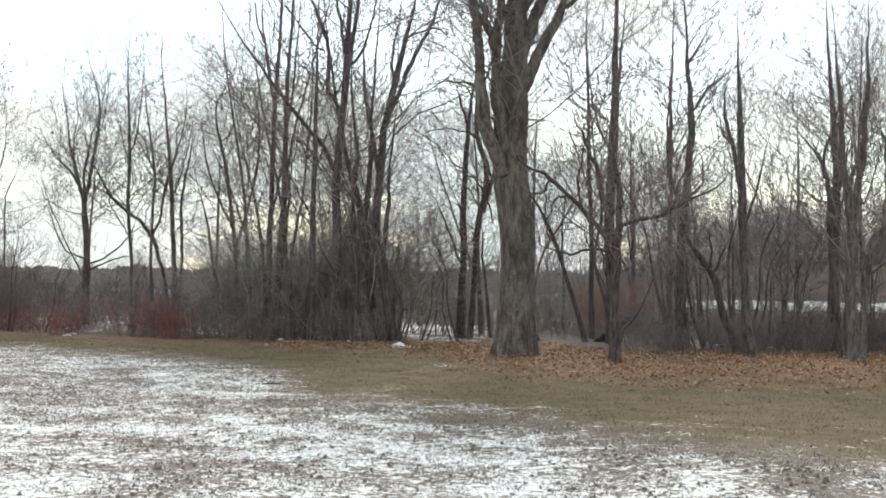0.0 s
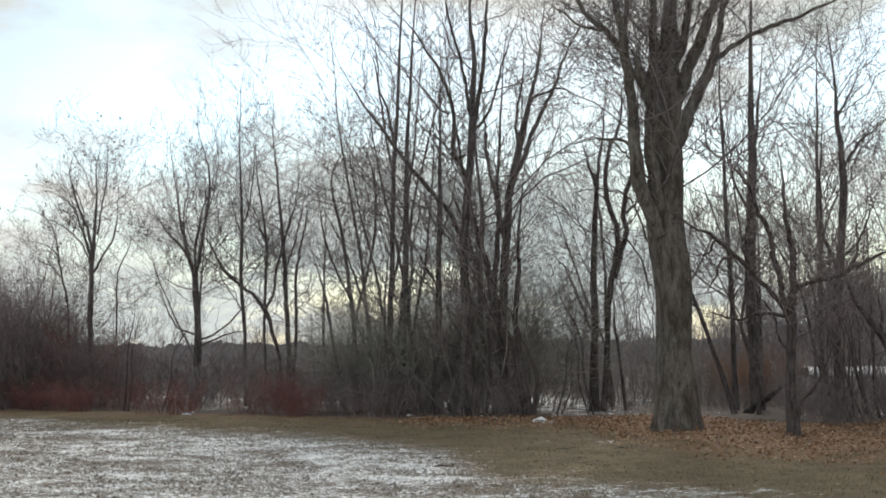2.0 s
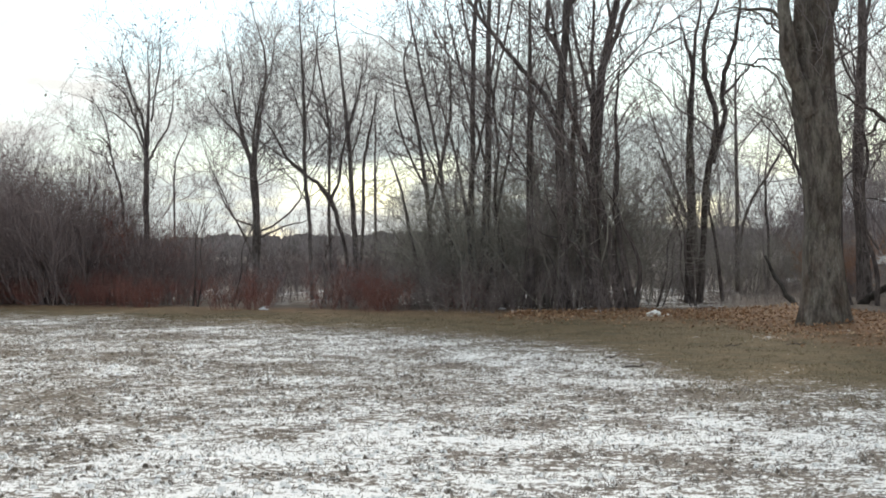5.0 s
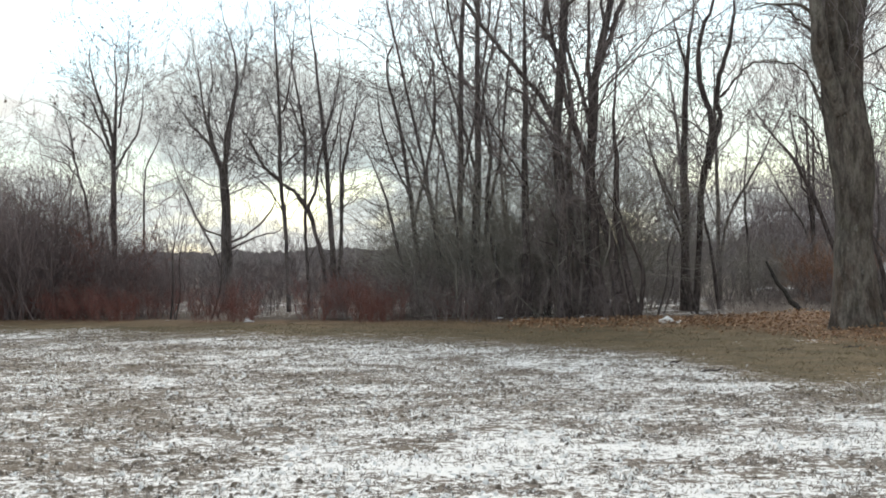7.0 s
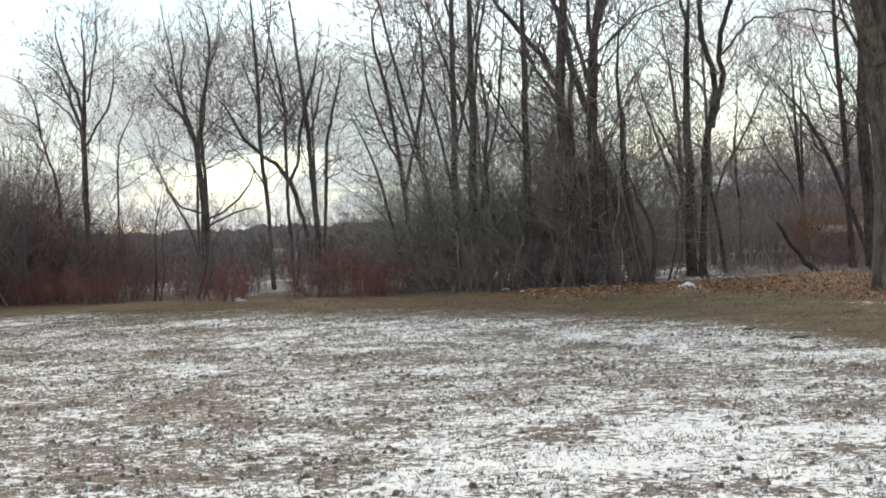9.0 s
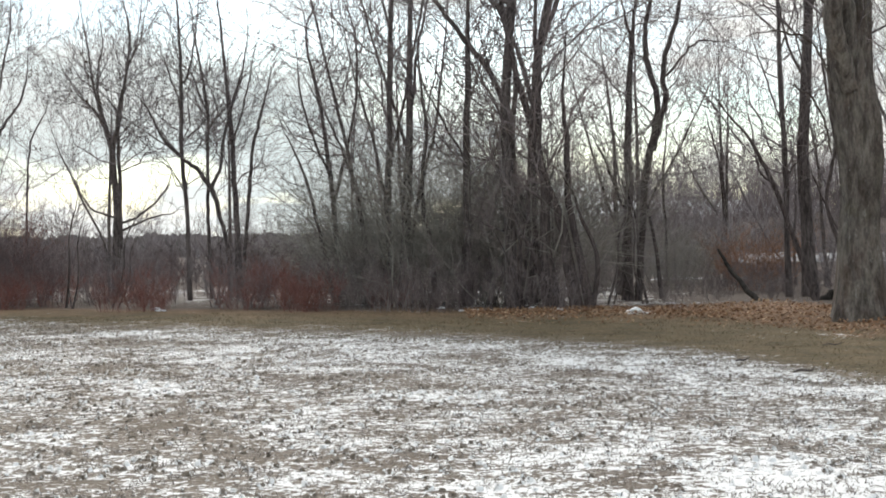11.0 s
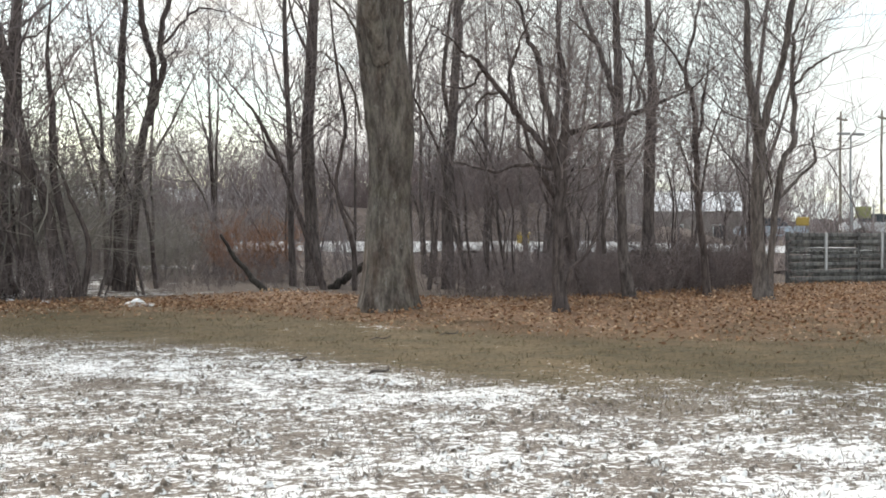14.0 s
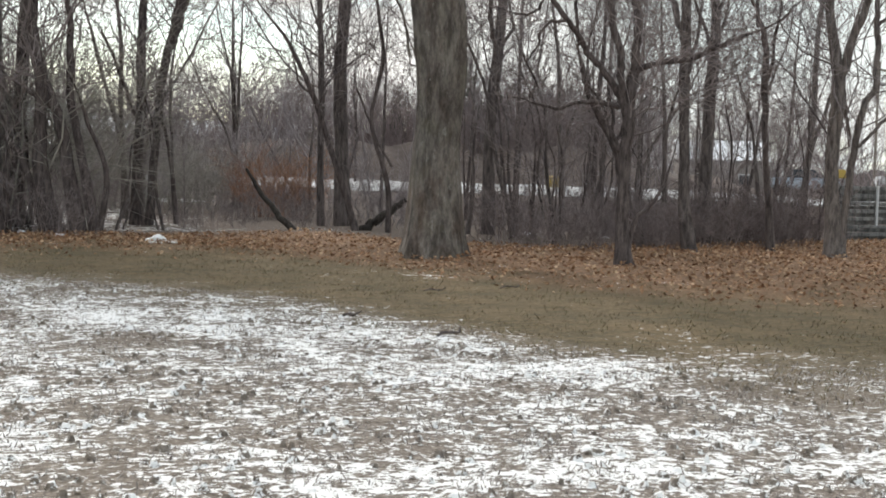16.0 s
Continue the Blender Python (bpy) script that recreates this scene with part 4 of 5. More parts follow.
t = Tree("tree", -9.2, 43.8, -19, "thin bare tree with grey bark", BARK_MID, TWIG_GREY, seed=24, stout=1.0, full=0.7)
t.limb((-0.02, -0.20, 0.085), (-0.10, 1.41, 0.074), (-0.40, 3.07, 0.064), (-0.28, 4.88, 0.048), (-0.44, 6.69, 0.037), (-0.60, 9.18, 0.016))
t.limb((-0.28, 4.75, 0.027), (0.13, 6.14, 0.021), (0.25, 7.81, 0.011))
t.crown()
t = Tree("tree", -6.1, 44.2, 6, "tall grey tree whose upper limbs fan apart", BARK_MID, TWIG_GREY, seed=25, full=0.6)
t.limb((-0.57, -0.10, 0.252), (-0.52, 0.70, 0.198), (-0.43, 3.03, 0.162), (-0.35, 5.20, 0.162), (-0.23, 6.47, 0.144), (-0.11, 7.47, 0.144), (0.14, 8.56, 0.126), (0.39, 9.57, 0.108), (0.66, 10.48, 0.090), (0.87, 11.59, 0.072), (0.99, 12.70, 0.054), (1.13, 14.38, 0.027))
t.limb((-0.09, 7.28, 0.108), (0.32, 8.32, 0.099), (0.77, 9.47, 0.090), (1.29, 10.47, 0.072), (1.76, 11.66, 0.054), (2.32, 12.75, 0.036), (2.79, 13.76, 0.018))
t.limb((-0.33, 5.29, 0.090), (-0.57, 6.65, 0.090), (-0.88, 7.76, 0.072), (-1.00, 8.86, 0.063), (-1.08, 10.16, 0.045), (-1.16, 11.46, 0.018))
t.limb((0.39, 9.57, 0.072), (0.74, 10.11, 0.054), (1.65, 10.27, 0.045), (2.18, 9.71, 0.022))
t.limb((0.14, 8.56, 0.072), (0.10, 9.76, 0.054), (0.30, 11.05, 0.036), (0.23, 12.54, 0.018))
t.crown()
t = Tree("tree", 4.6, 36.0, 4, "thin dark crooked tree bowed over at half height", BARK_DARK, TWIG_BROWN, seed=26, full=0.9)
t.limb((0.02, 0.08, 0.164), (-0.17, 0.63, 0.134), (-0.38, 1.06, 0.119), (-0.58, 1.93, 0.119), (-0.76, 2.30, 0.104), (-1.06, 2.73, 0.089), (-1.35, 3.24, 0.074), (-1.52, 3.82, 0.059), (-1.69, 4.41, 0.030))
t.limb((-0.72, 2.22, 0.060), (-0.67, 2.81, 0.045), (-0.76, 3.32, 0.030))
t.limb((-0.66, 2.22, 0.052), (-0.41, 2.66, 0.037), (-0.26, 3.10, 0.015))
t.crown(2.4)
t = Tree("tree", 4.2, 40.5, 4, "tall grey tree with crooked upper stems", BARK_MID, TWIG_GREY, seed=27, full=1.2)
t.limb((-0.88, -0.18, 0.202), (-0.86, 1.93, 0.152), (-0.77, 3.59, 0.152), (-0.68, 5.26, 0.135), (-0.62, 6.92, 0.118), (-0.73, 8.26, 0.084), (-0.80, 9.60, 0.067), (-0.93, 11.27, 0.034))
t.limb((-0.75, 3.84, 0.084), (-0.97, 4.42, 0.076), (-1.22, 5.25, 0.067), (-1.31, 6.59, 0.051), (-1.36, 8.26, 0.034))
t.limb((-0.66, 4.42, 0.067), (-0.23, 4.76, 0.051), (-0.16, 5.34, 0.042), (-0.39, 6.01, 0.025))
t.limb((-0.64, 6.75, 0.067), (-0.17, 7.42, 0.051), (0.49, 8.09, 0.034), (0.98, 8.59, 0.017))
t.limb((-0.71, 8.09, 0.051), (-0.34, 8.92, 0.042), (0.15, 9.76, 0.025))
t.crown()


# ---- slender trees behind ----
def slender(seed, top, bark, twig, stems=2, label="slender bare grey tree standing in the wood", low=2.2, lean=0.12, full=0.7):
    rng = np.random.default_rng(seed)
    t = Tree("tree", 0, 0, 0, label, bark, twig, full, seed, 0.7)
    for s in range(stems):
        h = top * (1 - 0.12 * s)
        d = rng.normal() * lean
        r = 0.008 * top * (1 - 0.25 * s)
        x = 0.15 * s * rng.normal()
        t.limb((x, 0, r * 1.3), (x + d * 0.2 * h, h * 0.25, r), (x + d * 0.3 * h + rng.normal() * 0.1, h * 0.5, r * 0.75), (x + d * 0.6 * h, h * 0.75, r * 0.45), (x + d * 0.8 * h, h, r * 0.1))
    return t.crown(low)


SLENDER = [slender(40 + k, (8.5, 10, 11.5, 7.5, 9.5, 6.0)[k], (BARK_MID, BARK_PALE, BARK_DARK)[k % 3], (TWIG_GREY, TWIG_FAR)[k % 2], 1 + k % 3) for k in range(6)]
rng = np.random.default_rng(11)
spots = []
for x0, x1, y0, y1, count in ((-13, 3, 48, 66, 6), (3, 16, 41, 58, 13), (8, 24, 50, 70, 6), (-21, -14, 53, 66, 2), (-2.5, 3, 52, 64, 3)):
    for _ in range(count):
        x, y = rng.uniform(x0, x1), rng.uniform(y0, y1)
        if not (-2.4 < x < 1.6 and y < 50) and not open_ground(x, y):
            spots.append((x, y))
for k, (x, y) in enumerate(spots):
    m = pose(x, y, float(height(x, y)), 0, 0, rng.uniform(0, 360))
    if k < 6:
        SLENDER[k].matrix_world = m
    else:
        copy_thing(SLENDER[k % 6], m @ Matrix.Scale(rng.uniform(0.85, 1.3) * (1.2 if -13 < x < 0 else 1.0), 4))


SAPLING = [slender(60 + k, (4.6, 3.6, 5.4, 4.0)[k], (BARK_MID, BARK_DARK)[k % 2], (TWIG_GREY, TWIG_BROWN)[k % 2], 2 + k % 2, "thin crooked young tree among the shrubs", 0.7, 0.42, 0.8) for k in range(4)]
k = 0
for x0, x1, d0, d1, count in ((2, 15, 0.6, 7, 20), (-9, -3.5, 1.2, 6, 11), (-20, -9, 1, 6, 3)):
    for _ in range(count):
        x = rng.uniform(x0, x1)
        y = float(wood_edge(x)) + rng.uniform(d0, d1)
        if open_ground(x, y):
            continue
        m = pose(x, y, float(height(x, y)), 0, 0, rng.uniform(0, 360))
        if k < 4:
            SAPLING[k].matrix_world = m
        else:
            copy_thing(SAPLING[k % 4], m @ Matrix.Scale(rng.uniform(0.8, 1.25), 4))
        k += 1


# ---- shrubs and thickets ----
def shrub_mesh(seed, tall, wide, stems, twig, rise=0.9, more=5, arch=0.0):
    rng = np.random.default_rng(seed)
    a = rng.uniform(0, 2 * math.pi, stems)
    rr = wide * 0.45 * np.sqrt(rng.random(stems))
    base = np.column_stack((rr * np.cos(a), rr * np.sin(a), np.full(stems, -0.05)))
    n = 6
    s = np.linspace(0, 1, n)[None, :, None]
    L = (tall * rng.uniform(0.55, 1.05, stems))[:, None, None]
    lean = np.column_stack((np.cos(a), np.sin(a), np.zeros(stems)))[:, None] * rng.uniform(0.05, 0.75, stems)[:, None, None]
    P = base[:, None] + L * (lean * s ** 1.4 + np.array([0, 0, 1.0]) * (s - arch * s ** 3))
    k = np.cumsum(rng.normal(size=(stems, n, 3)) * 0.04, axis=1) * L
    k[:, 0] = 0
    P = P + k
    R = (0.0036 * tall + 0.004) * rng.uniform(0.5, 1.3, stems)[:, None] * (1 - 0.75 * np.linspace(0, 1, n)[None])
    B, RB = shoots(rng, P, R, stems * more, (0.25, 0.6), 0.15, 4, rise * 0.5, 0.55, 0.7, 0.07, 0.0045)
    C, RC = shoots(rng, B, RB, stems * more * 3, (0.3, 0.8), 0.1, 2, rise * 0.4, 0.6, 0.7, 0.08, 0.0035)
    return joined("stem_base", [tubes(P, R, 4)], twig), joined("crown", [tubes(B, RB, 3), tubes(C, RC, 3)], twig)


def plant(meshes, spots, seed, label, group, lo=0.8, hi=1.2):
    rng = np.random.default_rng(seed)
    for k, (x, y) in enumerate(spots):
        ob = anchor("shrub", x, y, label, "shrub", group)
        ob.matrix_world = pose(x, y, float(height(x, y)), 0, 0, rng.uniform(0, 360)) @ Matrix.Scale(rng.uniform(lo, hi), 4)
        base, crown = meshes[k % len(meshes)]
        part("stem_base", base, ob)
        part("crown", crown, ob, "fine leafless twigs")


rng = np.random.default_rng(5)


def along(x0, x1, d0, d1, count):
    x = rng.uniform(x0, x1, count)
    spots = [(float(a), float(wood_edge(a) + b)) for a, b in zip(x, rng.uniform(d0, d1, count))]
    # a bare spot behind the dead branch, open as far as the rusty shrubs
    return [(a, b) for a, b in spots if not open_ground(a, b) and not (-3.4 < a < 0.9 and b < 44.5) and not (-2.4 < a < 1.8 and b < 49.5)]


RED = [shrub_mesh(60 + k, 1.5, 1.6, 26, TWIG_RED) for k in range(3)]
LOW = [shrub_mesh(70 + k, 1.2, 1.5, 20, TWIG_BROWN, 0.6, 5) for k in range(3)]
TALL = [shrub_mesh(80 + k, 4.2, 2.6, 22, TWIG_MAUVE, 0.6, 10) for k in range(3)]
HUMP = [shrub_mesh(90 + k, 5.6, 4.2, 30, TWIG_VINE, 0.2, 13, 0.25) for k in range(3)]
MIDB = [shrub_mesh(100 + k, 2.4, 2.2, 24, TWIG_SHRUB, 0.7, 6) for k in range(3)]
RUST = [shrub_mesh(120 + k, 2.1, 2.3, 60, TWIG_RUST, 0.4, 10, 0.1) for k in range(1)]
plant(RED, along(-32, -10, 0.2, 3.5, 40), 1, "low reddish-brown leafless shrub at the field's edge", "red shrubs", 0.4, 0.75)
plant(LOW, along(-14, 1.0, 0.5, 7, 26), 2, "low tangled brown leafless shrub under the trees", "low shrubs")
plant(LOW, along(1.5, 16, 1.0, 8, 26), 3, "low tangled brown leafless shrub under the trees", "low shrubs", 0.7, 1.0)
plant(LOW, along(1.5, 17, 0.2, 3.5, 34), 17, "low tangled brown leafless shrub at the edge of the leaf litter", "low shrubs", 0.5, 0.95)
BRUSH = [shrub_mesh(140 + k, 1.7, 2.0, 20, TWIG_DARK, 0.3, 6, 0.1) for k in range(3)]
plant(BRUSH, along(1.8, 16.5, 0.6, 4.5, 26), 18, "dark matted brush behind the leaf litter", "dark brush", 0.6, 1.0)
plant(BRUSH, along(-10, -3.6, 0.8, 3.5, 3), 19, "dark matted brush behind the leaf litter", "dark brush", 0.6, 1.0)
plant(TALL, along(-40, -24.5, 0.8, 8, 46), 4, "tall dense brown leafless shrub", "tall shrubs", 0.85, 1.4)
plant(TALL, along(-26, -20.5, 3, 7.5, 11), 20, "tall dense brown leafless shrub round the foot of a tree", "tall shrubs", 0.5, 0.75)
plant(HUMP, [(-12.4, 47.5), (-11.4, 48), (-10.4, 47.5)], 21, "tall humped tangle of grey vines and twigs", "vine tangles", 0.62, 0.75)
plant(HUMP, along(-10.6, -5.0, 4.0, 9, 7), 6, "tall humped tangle of grey vines and twigs", "vine tangles", 0.75, 1.15)
plant(MIDB, along(-25, -11, 2.5, 9, 12), 7, "grey-brown leafless shrub among the bare trees", "grey shrubs", 0.45, 0.75)
plant(MIDB, along(-5, 7, 5, 15, 12), 8, "grey-brown leafless shrub among the bare trees", "grey shrubs", 0.5, 0.8)
plant(LOW, [(-3.0, 42.6), (-2.3, 44.0), (-1.6, 43.6), (-0.4, 43.2), (0.3, 44.4), (-1.0, 45.2), (-2.7, 45.6), (0.6, 42.6)], 22, "low tangled brown leafless shrub behind a dead branch", "low shrubs", 0.4, 0.6)
plant(RUST, [(1.35, 50.8)], 9, "rusty orange-brown shrub still holding its leaves", "rusty shrubs", 0.95, 1.02)
plant(LOW, [(-0.4, 48.6), (0.3, 48.9), (0.9, 48.8), (1.4, 49.0), (1.9, 49.2)], 24, "low tangled brown leafless shrub before a rusty one", "low shrubs", 0.65, 0.85)


def far_woods(name, x0, x1, y0, y1, count, tall, twig, seed, label, slant=0.0, lift=0.0, coarse=1.0):
    """Uncountable thin stems and twigs of the deeper wood, in one mesh."""
    rng = np.random.default_rng(seed)
    x, y = rng.uniform(x0, x1, count), rng.uniform(y0, y1, count)
    y = y - slant * (x - x0)
    n = 5
    s = np.linspace(0, 1, n)[None, :, None]
    L = (tall * rng.uniform(0.35, 1.1, count))[:, None, None]
    lean = rng.normal(size=(count, 1, 3)) * 0.26 * np.array([1, 1, 0])
    P = np.column_stack((x, y, height(x, y) - 0.05 + lift))[:, None] + L * (lean * s ** 1.3 + np.array([0, 0, 1.0]) * s)
    bend = np.cumsum(rng.normal(size=(count, n, 3)) * 0.045, axis=1) * L
    bend[:, 0] = 0
    P = P + bend
    R = (0.006 * L[:, :, 0] + 0.004) * (1 - 0.8 * np.linspace(0, 1, n)[None])
    B, RB = shoots(rng, P, R, count * 6, (0.18, 0.45), 0.2, 3, 0.5, 0.5, 0.6, 0.06, 0.007 * coarse)
    C, RC = shoots(rng, B, RB, count * 12, (0.35, 0.9), 0.1, 2, 0.4, 0.6, 0.7, 0.08, 0.006 * coarse)
    me = joined(name, [tubes(P, R, 3), tubes(B, RB, 3), tubes(C, RC, 3)], twig)
    tagged(new(name, me), label, "woods", kind="stuff")


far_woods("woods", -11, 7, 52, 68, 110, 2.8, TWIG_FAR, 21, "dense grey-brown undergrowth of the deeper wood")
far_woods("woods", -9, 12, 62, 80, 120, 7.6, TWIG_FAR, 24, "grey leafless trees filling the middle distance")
far_woods("woods", 5, 30, 46, 62, 26, 8.0, TWIG_GREY, 33, "thin grey trees standing deeper in the wood")
far_woods("woods", 2.5, 32, 47, 58, 330, 1.2, TWIG_BROWN, 26, "grey leafless brush on the far side of the wood")
far_woods("woods", 34, 60, 63, 74, 260, 2.0, TWIG_BANK, 30, "thin brown brush beside the snowy lot", 0.5, 0.5, 2.0)
far_woods("woods", 1, 9, 76, 86, 260, 2.8, TWIG_BANK, 36, "low brown leafless brush on a snowy bank", 0.0, 1.4, 1.8)
far_woods("woods", 9, 26, 78, 88, 800, 4.2, TWIG_BANK, 27, "brown leafless brush rising behind the snowy bank", 0.5, 1.6, 2.0)
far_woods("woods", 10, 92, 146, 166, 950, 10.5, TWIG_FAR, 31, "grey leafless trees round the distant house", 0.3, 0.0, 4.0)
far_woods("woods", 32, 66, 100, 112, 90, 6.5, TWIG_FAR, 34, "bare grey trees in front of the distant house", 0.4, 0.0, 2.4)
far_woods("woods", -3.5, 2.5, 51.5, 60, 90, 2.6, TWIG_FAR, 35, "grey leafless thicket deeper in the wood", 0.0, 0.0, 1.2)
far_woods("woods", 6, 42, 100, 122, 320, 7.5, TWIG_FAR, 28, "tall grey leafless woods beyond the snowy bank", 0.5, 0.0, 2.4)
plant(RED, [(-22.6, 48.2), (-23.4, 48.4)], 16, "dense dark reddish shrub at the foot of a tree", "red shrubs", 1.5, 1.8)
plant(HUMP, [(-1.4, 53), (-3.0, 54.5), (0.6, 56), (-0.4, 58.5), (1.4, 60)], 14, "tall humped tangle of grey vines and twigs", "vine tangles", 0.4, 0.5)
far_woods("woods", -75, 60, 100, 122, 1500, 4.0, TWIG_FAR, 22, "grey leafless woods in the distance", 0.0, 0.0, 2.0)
far_woods("woods", -36, -9, 45, 60, 760, 1.5, TWIG_BANK, 25, "brown leafless undergrowth behind the field edge")
far_woods("woods", 3.5, 26, 44, 58, 50, 2.0, TWIG_BROWN, 29, "thin brown brush among the bare trees", 0.1)
far_woods("hedge", -58, -6, 66, 71, 1200, 1.6, TWIG_DARK, 23, "long dark hedge beyond the snowy field edge", 0.0, 0.0, 3.2)


# ---- distance ----
def ridge(name, radius, low, high, colour, seed):
    rng = np.random.default_rng(seed)
    N = 5000
    a = np.linspace(0, 2 * math.pi, N)
    h = low + (high - low) * (0.5 + 0.1 * np.sin(7 * a + seed) + 0.12 * np.sin(53 * a) + 0.14 * np.sin(97 * a + 2) + 0.16 * np.sin(211 * a + 1)) + 0.2 * rng.normal(size=N)
    x, y = radius * np.cos(a), radius * np.sin(a)
    V = np.concatenate((np.column_stack((x, y, np.full(N, -3.0))), np.column_stack((x, y, h)), np.column_stack((x * 1.05, y * 1.05, h * 0.9)), np.column_stack((x * 1.05, y * 1.05, np.full(N, -3.0)))))
    j = np.arange(N - 1)
    Q = np.concatenate([np.stack((j + k * N, j + 1 + k * N, j + N + 1 + k * N, j + N + k * N), -1) for k in range(3)])
    me = raw_mesh(name, V, Q)
    me.materials.append(plain(name, colour, 1.0, 0.35, 0.25))
    tagged(new(name, me), "low line of grey-brown woods on the horizon", "distant woods", kind="structure")


# the grey carries the haze of distance, painted into one flat colour
ridge("backdrop", 260, 3.6, 5.0, (0.15, 0.133, 0.128), 3)


# ---- leaning dead branch, white bag and sticks ----
def rod(name, points, material, n=14, sides=8, seed=0):
    """A crooked round stick along (x, y, z, radius)."""
    rng = np.random.default_rng(seed)
    c = smooth_line(points, n)
    c[1:-1, :3] += rng.normal(size=(n - 2, 3)) * c[1:-1, 3:4] * 0.25
    V, Q = tubes(c[None, :, :3], c[None, :, 3], sides)
    me = joined(name, [(V, Q)], material)
    return me


dead = new("dead_branch", rod("dead_branch", [(-0.85, 41.5, -0.03, 0.085), (-1.05, 41.9, 0.3, 0.075), (-1.27, 42.4, 0.66, 0.06), (-1.46, 42.8, 1.02, 0.052), (-1.6, 43.2, 1.42, 0.03)], BARK_WET, 18))
tagged(dead, "dark dead branch leaning out of the leaf litter", "branch")
log = new("fallen_log", rod("fallen_log", [(0.85, 42.1, 0.0, 0.11), (1.15, 42.0, 0.3, 0.1), (1.5, 41.9, 0.55, 0.09), (1.85, 41.8, 0.82, 0.06)], BARK_WET, 16, 10, 4))
tagged(log, "dark broken log leaning against a tree foot", "log")
for k, (x, y, turn, length, r) in enumerate(((-4.55, 24.6, 30, 0.2, 0.015), (-5.0, 26.05, -30, 0.09, 0.014), (-3.0, 28.6, -20, 0.15, 0.009), (-1.9, 28.7, 12, 0.18, 0.009))):
    z = float(height(x, y))
    st = new("stick", rod("stick", [(-length, 0, 0.012, r * 0.7), (-length * 0.3, 0.04, 0.03, r), (length * 0.35, -0.03, 0.025, r * 0.9), (length, 0.05, 0.06, r * 0.4)], BARK_DARK, 9, 6, k))
    st.matrix_world = pose(x, y, z, 0, 0, turn)
    tagged(st, "short dark fallen stick lying on the grass", "stick", "fallen sticks")


def lump(name, sx, sy, sz, seed, material):
    """A slack crumpled heap: a ball pushed flat below and creased all over."""
    bm = bmesh.new()
    bmesh.ops.create_icosphere(bm, subdivisions=4, radius=1)
    for v in bm.verts:
        p = v.co.copy()
        c = noise.noise(p * 1.7 + Vector((seed, 0, 0))) * 0.35 + noise.noise(p * 4.1 + Vector((0, seed, 0))) * 0.16 + abs(noise.noise(p * 8)) * 0.1
        p *= 1 + c
        v.co = (p.x * sx, p.y * sy, max(p.z, -0.12) * sz + 0.1 * sz)
    me = bpy.data.meshes.new(name)
    bm.to_mesh(me)
    bm.free()
    me.polygons.foreach_set("use_smooth", np.full(len(me.polygons), True))
    me.materials.append(material)
    return me


WHITE = plain("white_film", (0.86, 0.87, 0.88), 0.45, 0.06, 9)
SNOW = plain("old_snow", (0.82, 0.84, 0.87), 0.85, 0.07, 3)
bag = new("plastic_bag", lump("plastic_bag", 0.2, 0.14, 0.13, 3, WHITE))
bag.matrix_world = pose(-4.64, 38.0, float(height(-4.64, 38.0)), 0, 0, 12)
tagged(bag, "crumpled white plastic bag lying on brown leaves", "bag")
tail = part("loose_end", lump("loose_end", 0.16, 0.07, 0.05, 8, WHITE), bag)
tail.matrix_basis = pose(0.3, -0.02, 0)

# old snow left between the shrubs
rng = np.random.default_rng(31)
for k in range(16):
    x = rng.uniform(-17, -5) if k < 7 else rng.uniform(4, 12)
    y = float(wood_edge(x)) + (rng.uniform(0.8, 2.5) if k < 7 else rng.uniform(2.5, 8))
    sl = new("snow_patch", lump("snow_patch", rng.uniform(0.05, 0.14), rng.uniform(0.1, 0.25), rng.uniform(0.02, 0.05), k, SNOW))
    sl.matrix_world = pose(x, y, float(height(x, y)), 0, 0, rng.uniform(-30, 30))
    tagged(sl, "patch of old white snow among the shrubs", "snow", "old snow patches")

# ---- plank fence ----
PLANK = bark("grey_plank", (0.09, 0.09, 0.092), (0.25, 0.25, 0.25), 5)
POSTWHITE = plain("post_white", (0.55, 0.56, 0.57), 0.6, 0.12, 5)


def bevelled(name, sx, sy, sz, material, edge=0.012):
    bm = bmesh.new()
    bmesh.ops.create_cube(bm, size=1)
    bmesh.ops.scale(bm, vec=(sx, sy, sz), verts=bm.verts)
    bmesh.ops.bevel(bm, geom=bm.edges[:], offset=edge, segments=1, affect="EDGES")
    me = bpy.data.meshes.new(name)
    bm.to_mesh(me)
    bm.free()
    me.materials.append(material)
    return me


fence = anchor("fence", 17.8, 46.1, "weathered grey fence of wide horizontal planks with white posts", "fence", z=-0.47, turn=6.5)
fence.matrix_world = fence.matrix_world @ Matrix.Scale(1.32, 4)
plank_mesh = [bevelled("plank", 2.5, 0.035, h, PLANK) for h in (0.092, 0.1, 0.085)]
rng = np.random.default_rng(8)
for bay in range(6):
    for row in range(8):
        ob = part("plank", plank_mesh[(bay + row) % 3], fence)
        ob.matrix_basis = pose(0.4 + 2.53 * bay + 1.25, 0.02 * rng.normal() * 0.3, 0.12 + 0.186 * row, rng.uniform(-6, 2), rng.normal() * 0.35, 0)
    # backing row, added to block the bright gaps so they read as shadow
    for row in range(8):
        ob = part("plank", plank_mesh[(bay + row) % 3], fence)
        ob.matrix_basis = pose(0.4 + 2.53 * bay + 1.25, 0.15, 0.03 + 0.186 * row, rng.uniform(-2, 2), rng.normal() * 0.3, 0)
    ob = part("post", bevelled("post", 0.09, 0.09, 1.56, PLANK), fence)
    ob.matrix_basis = pose(0.4 + 2.53 * bay, 0.075, 0.72)
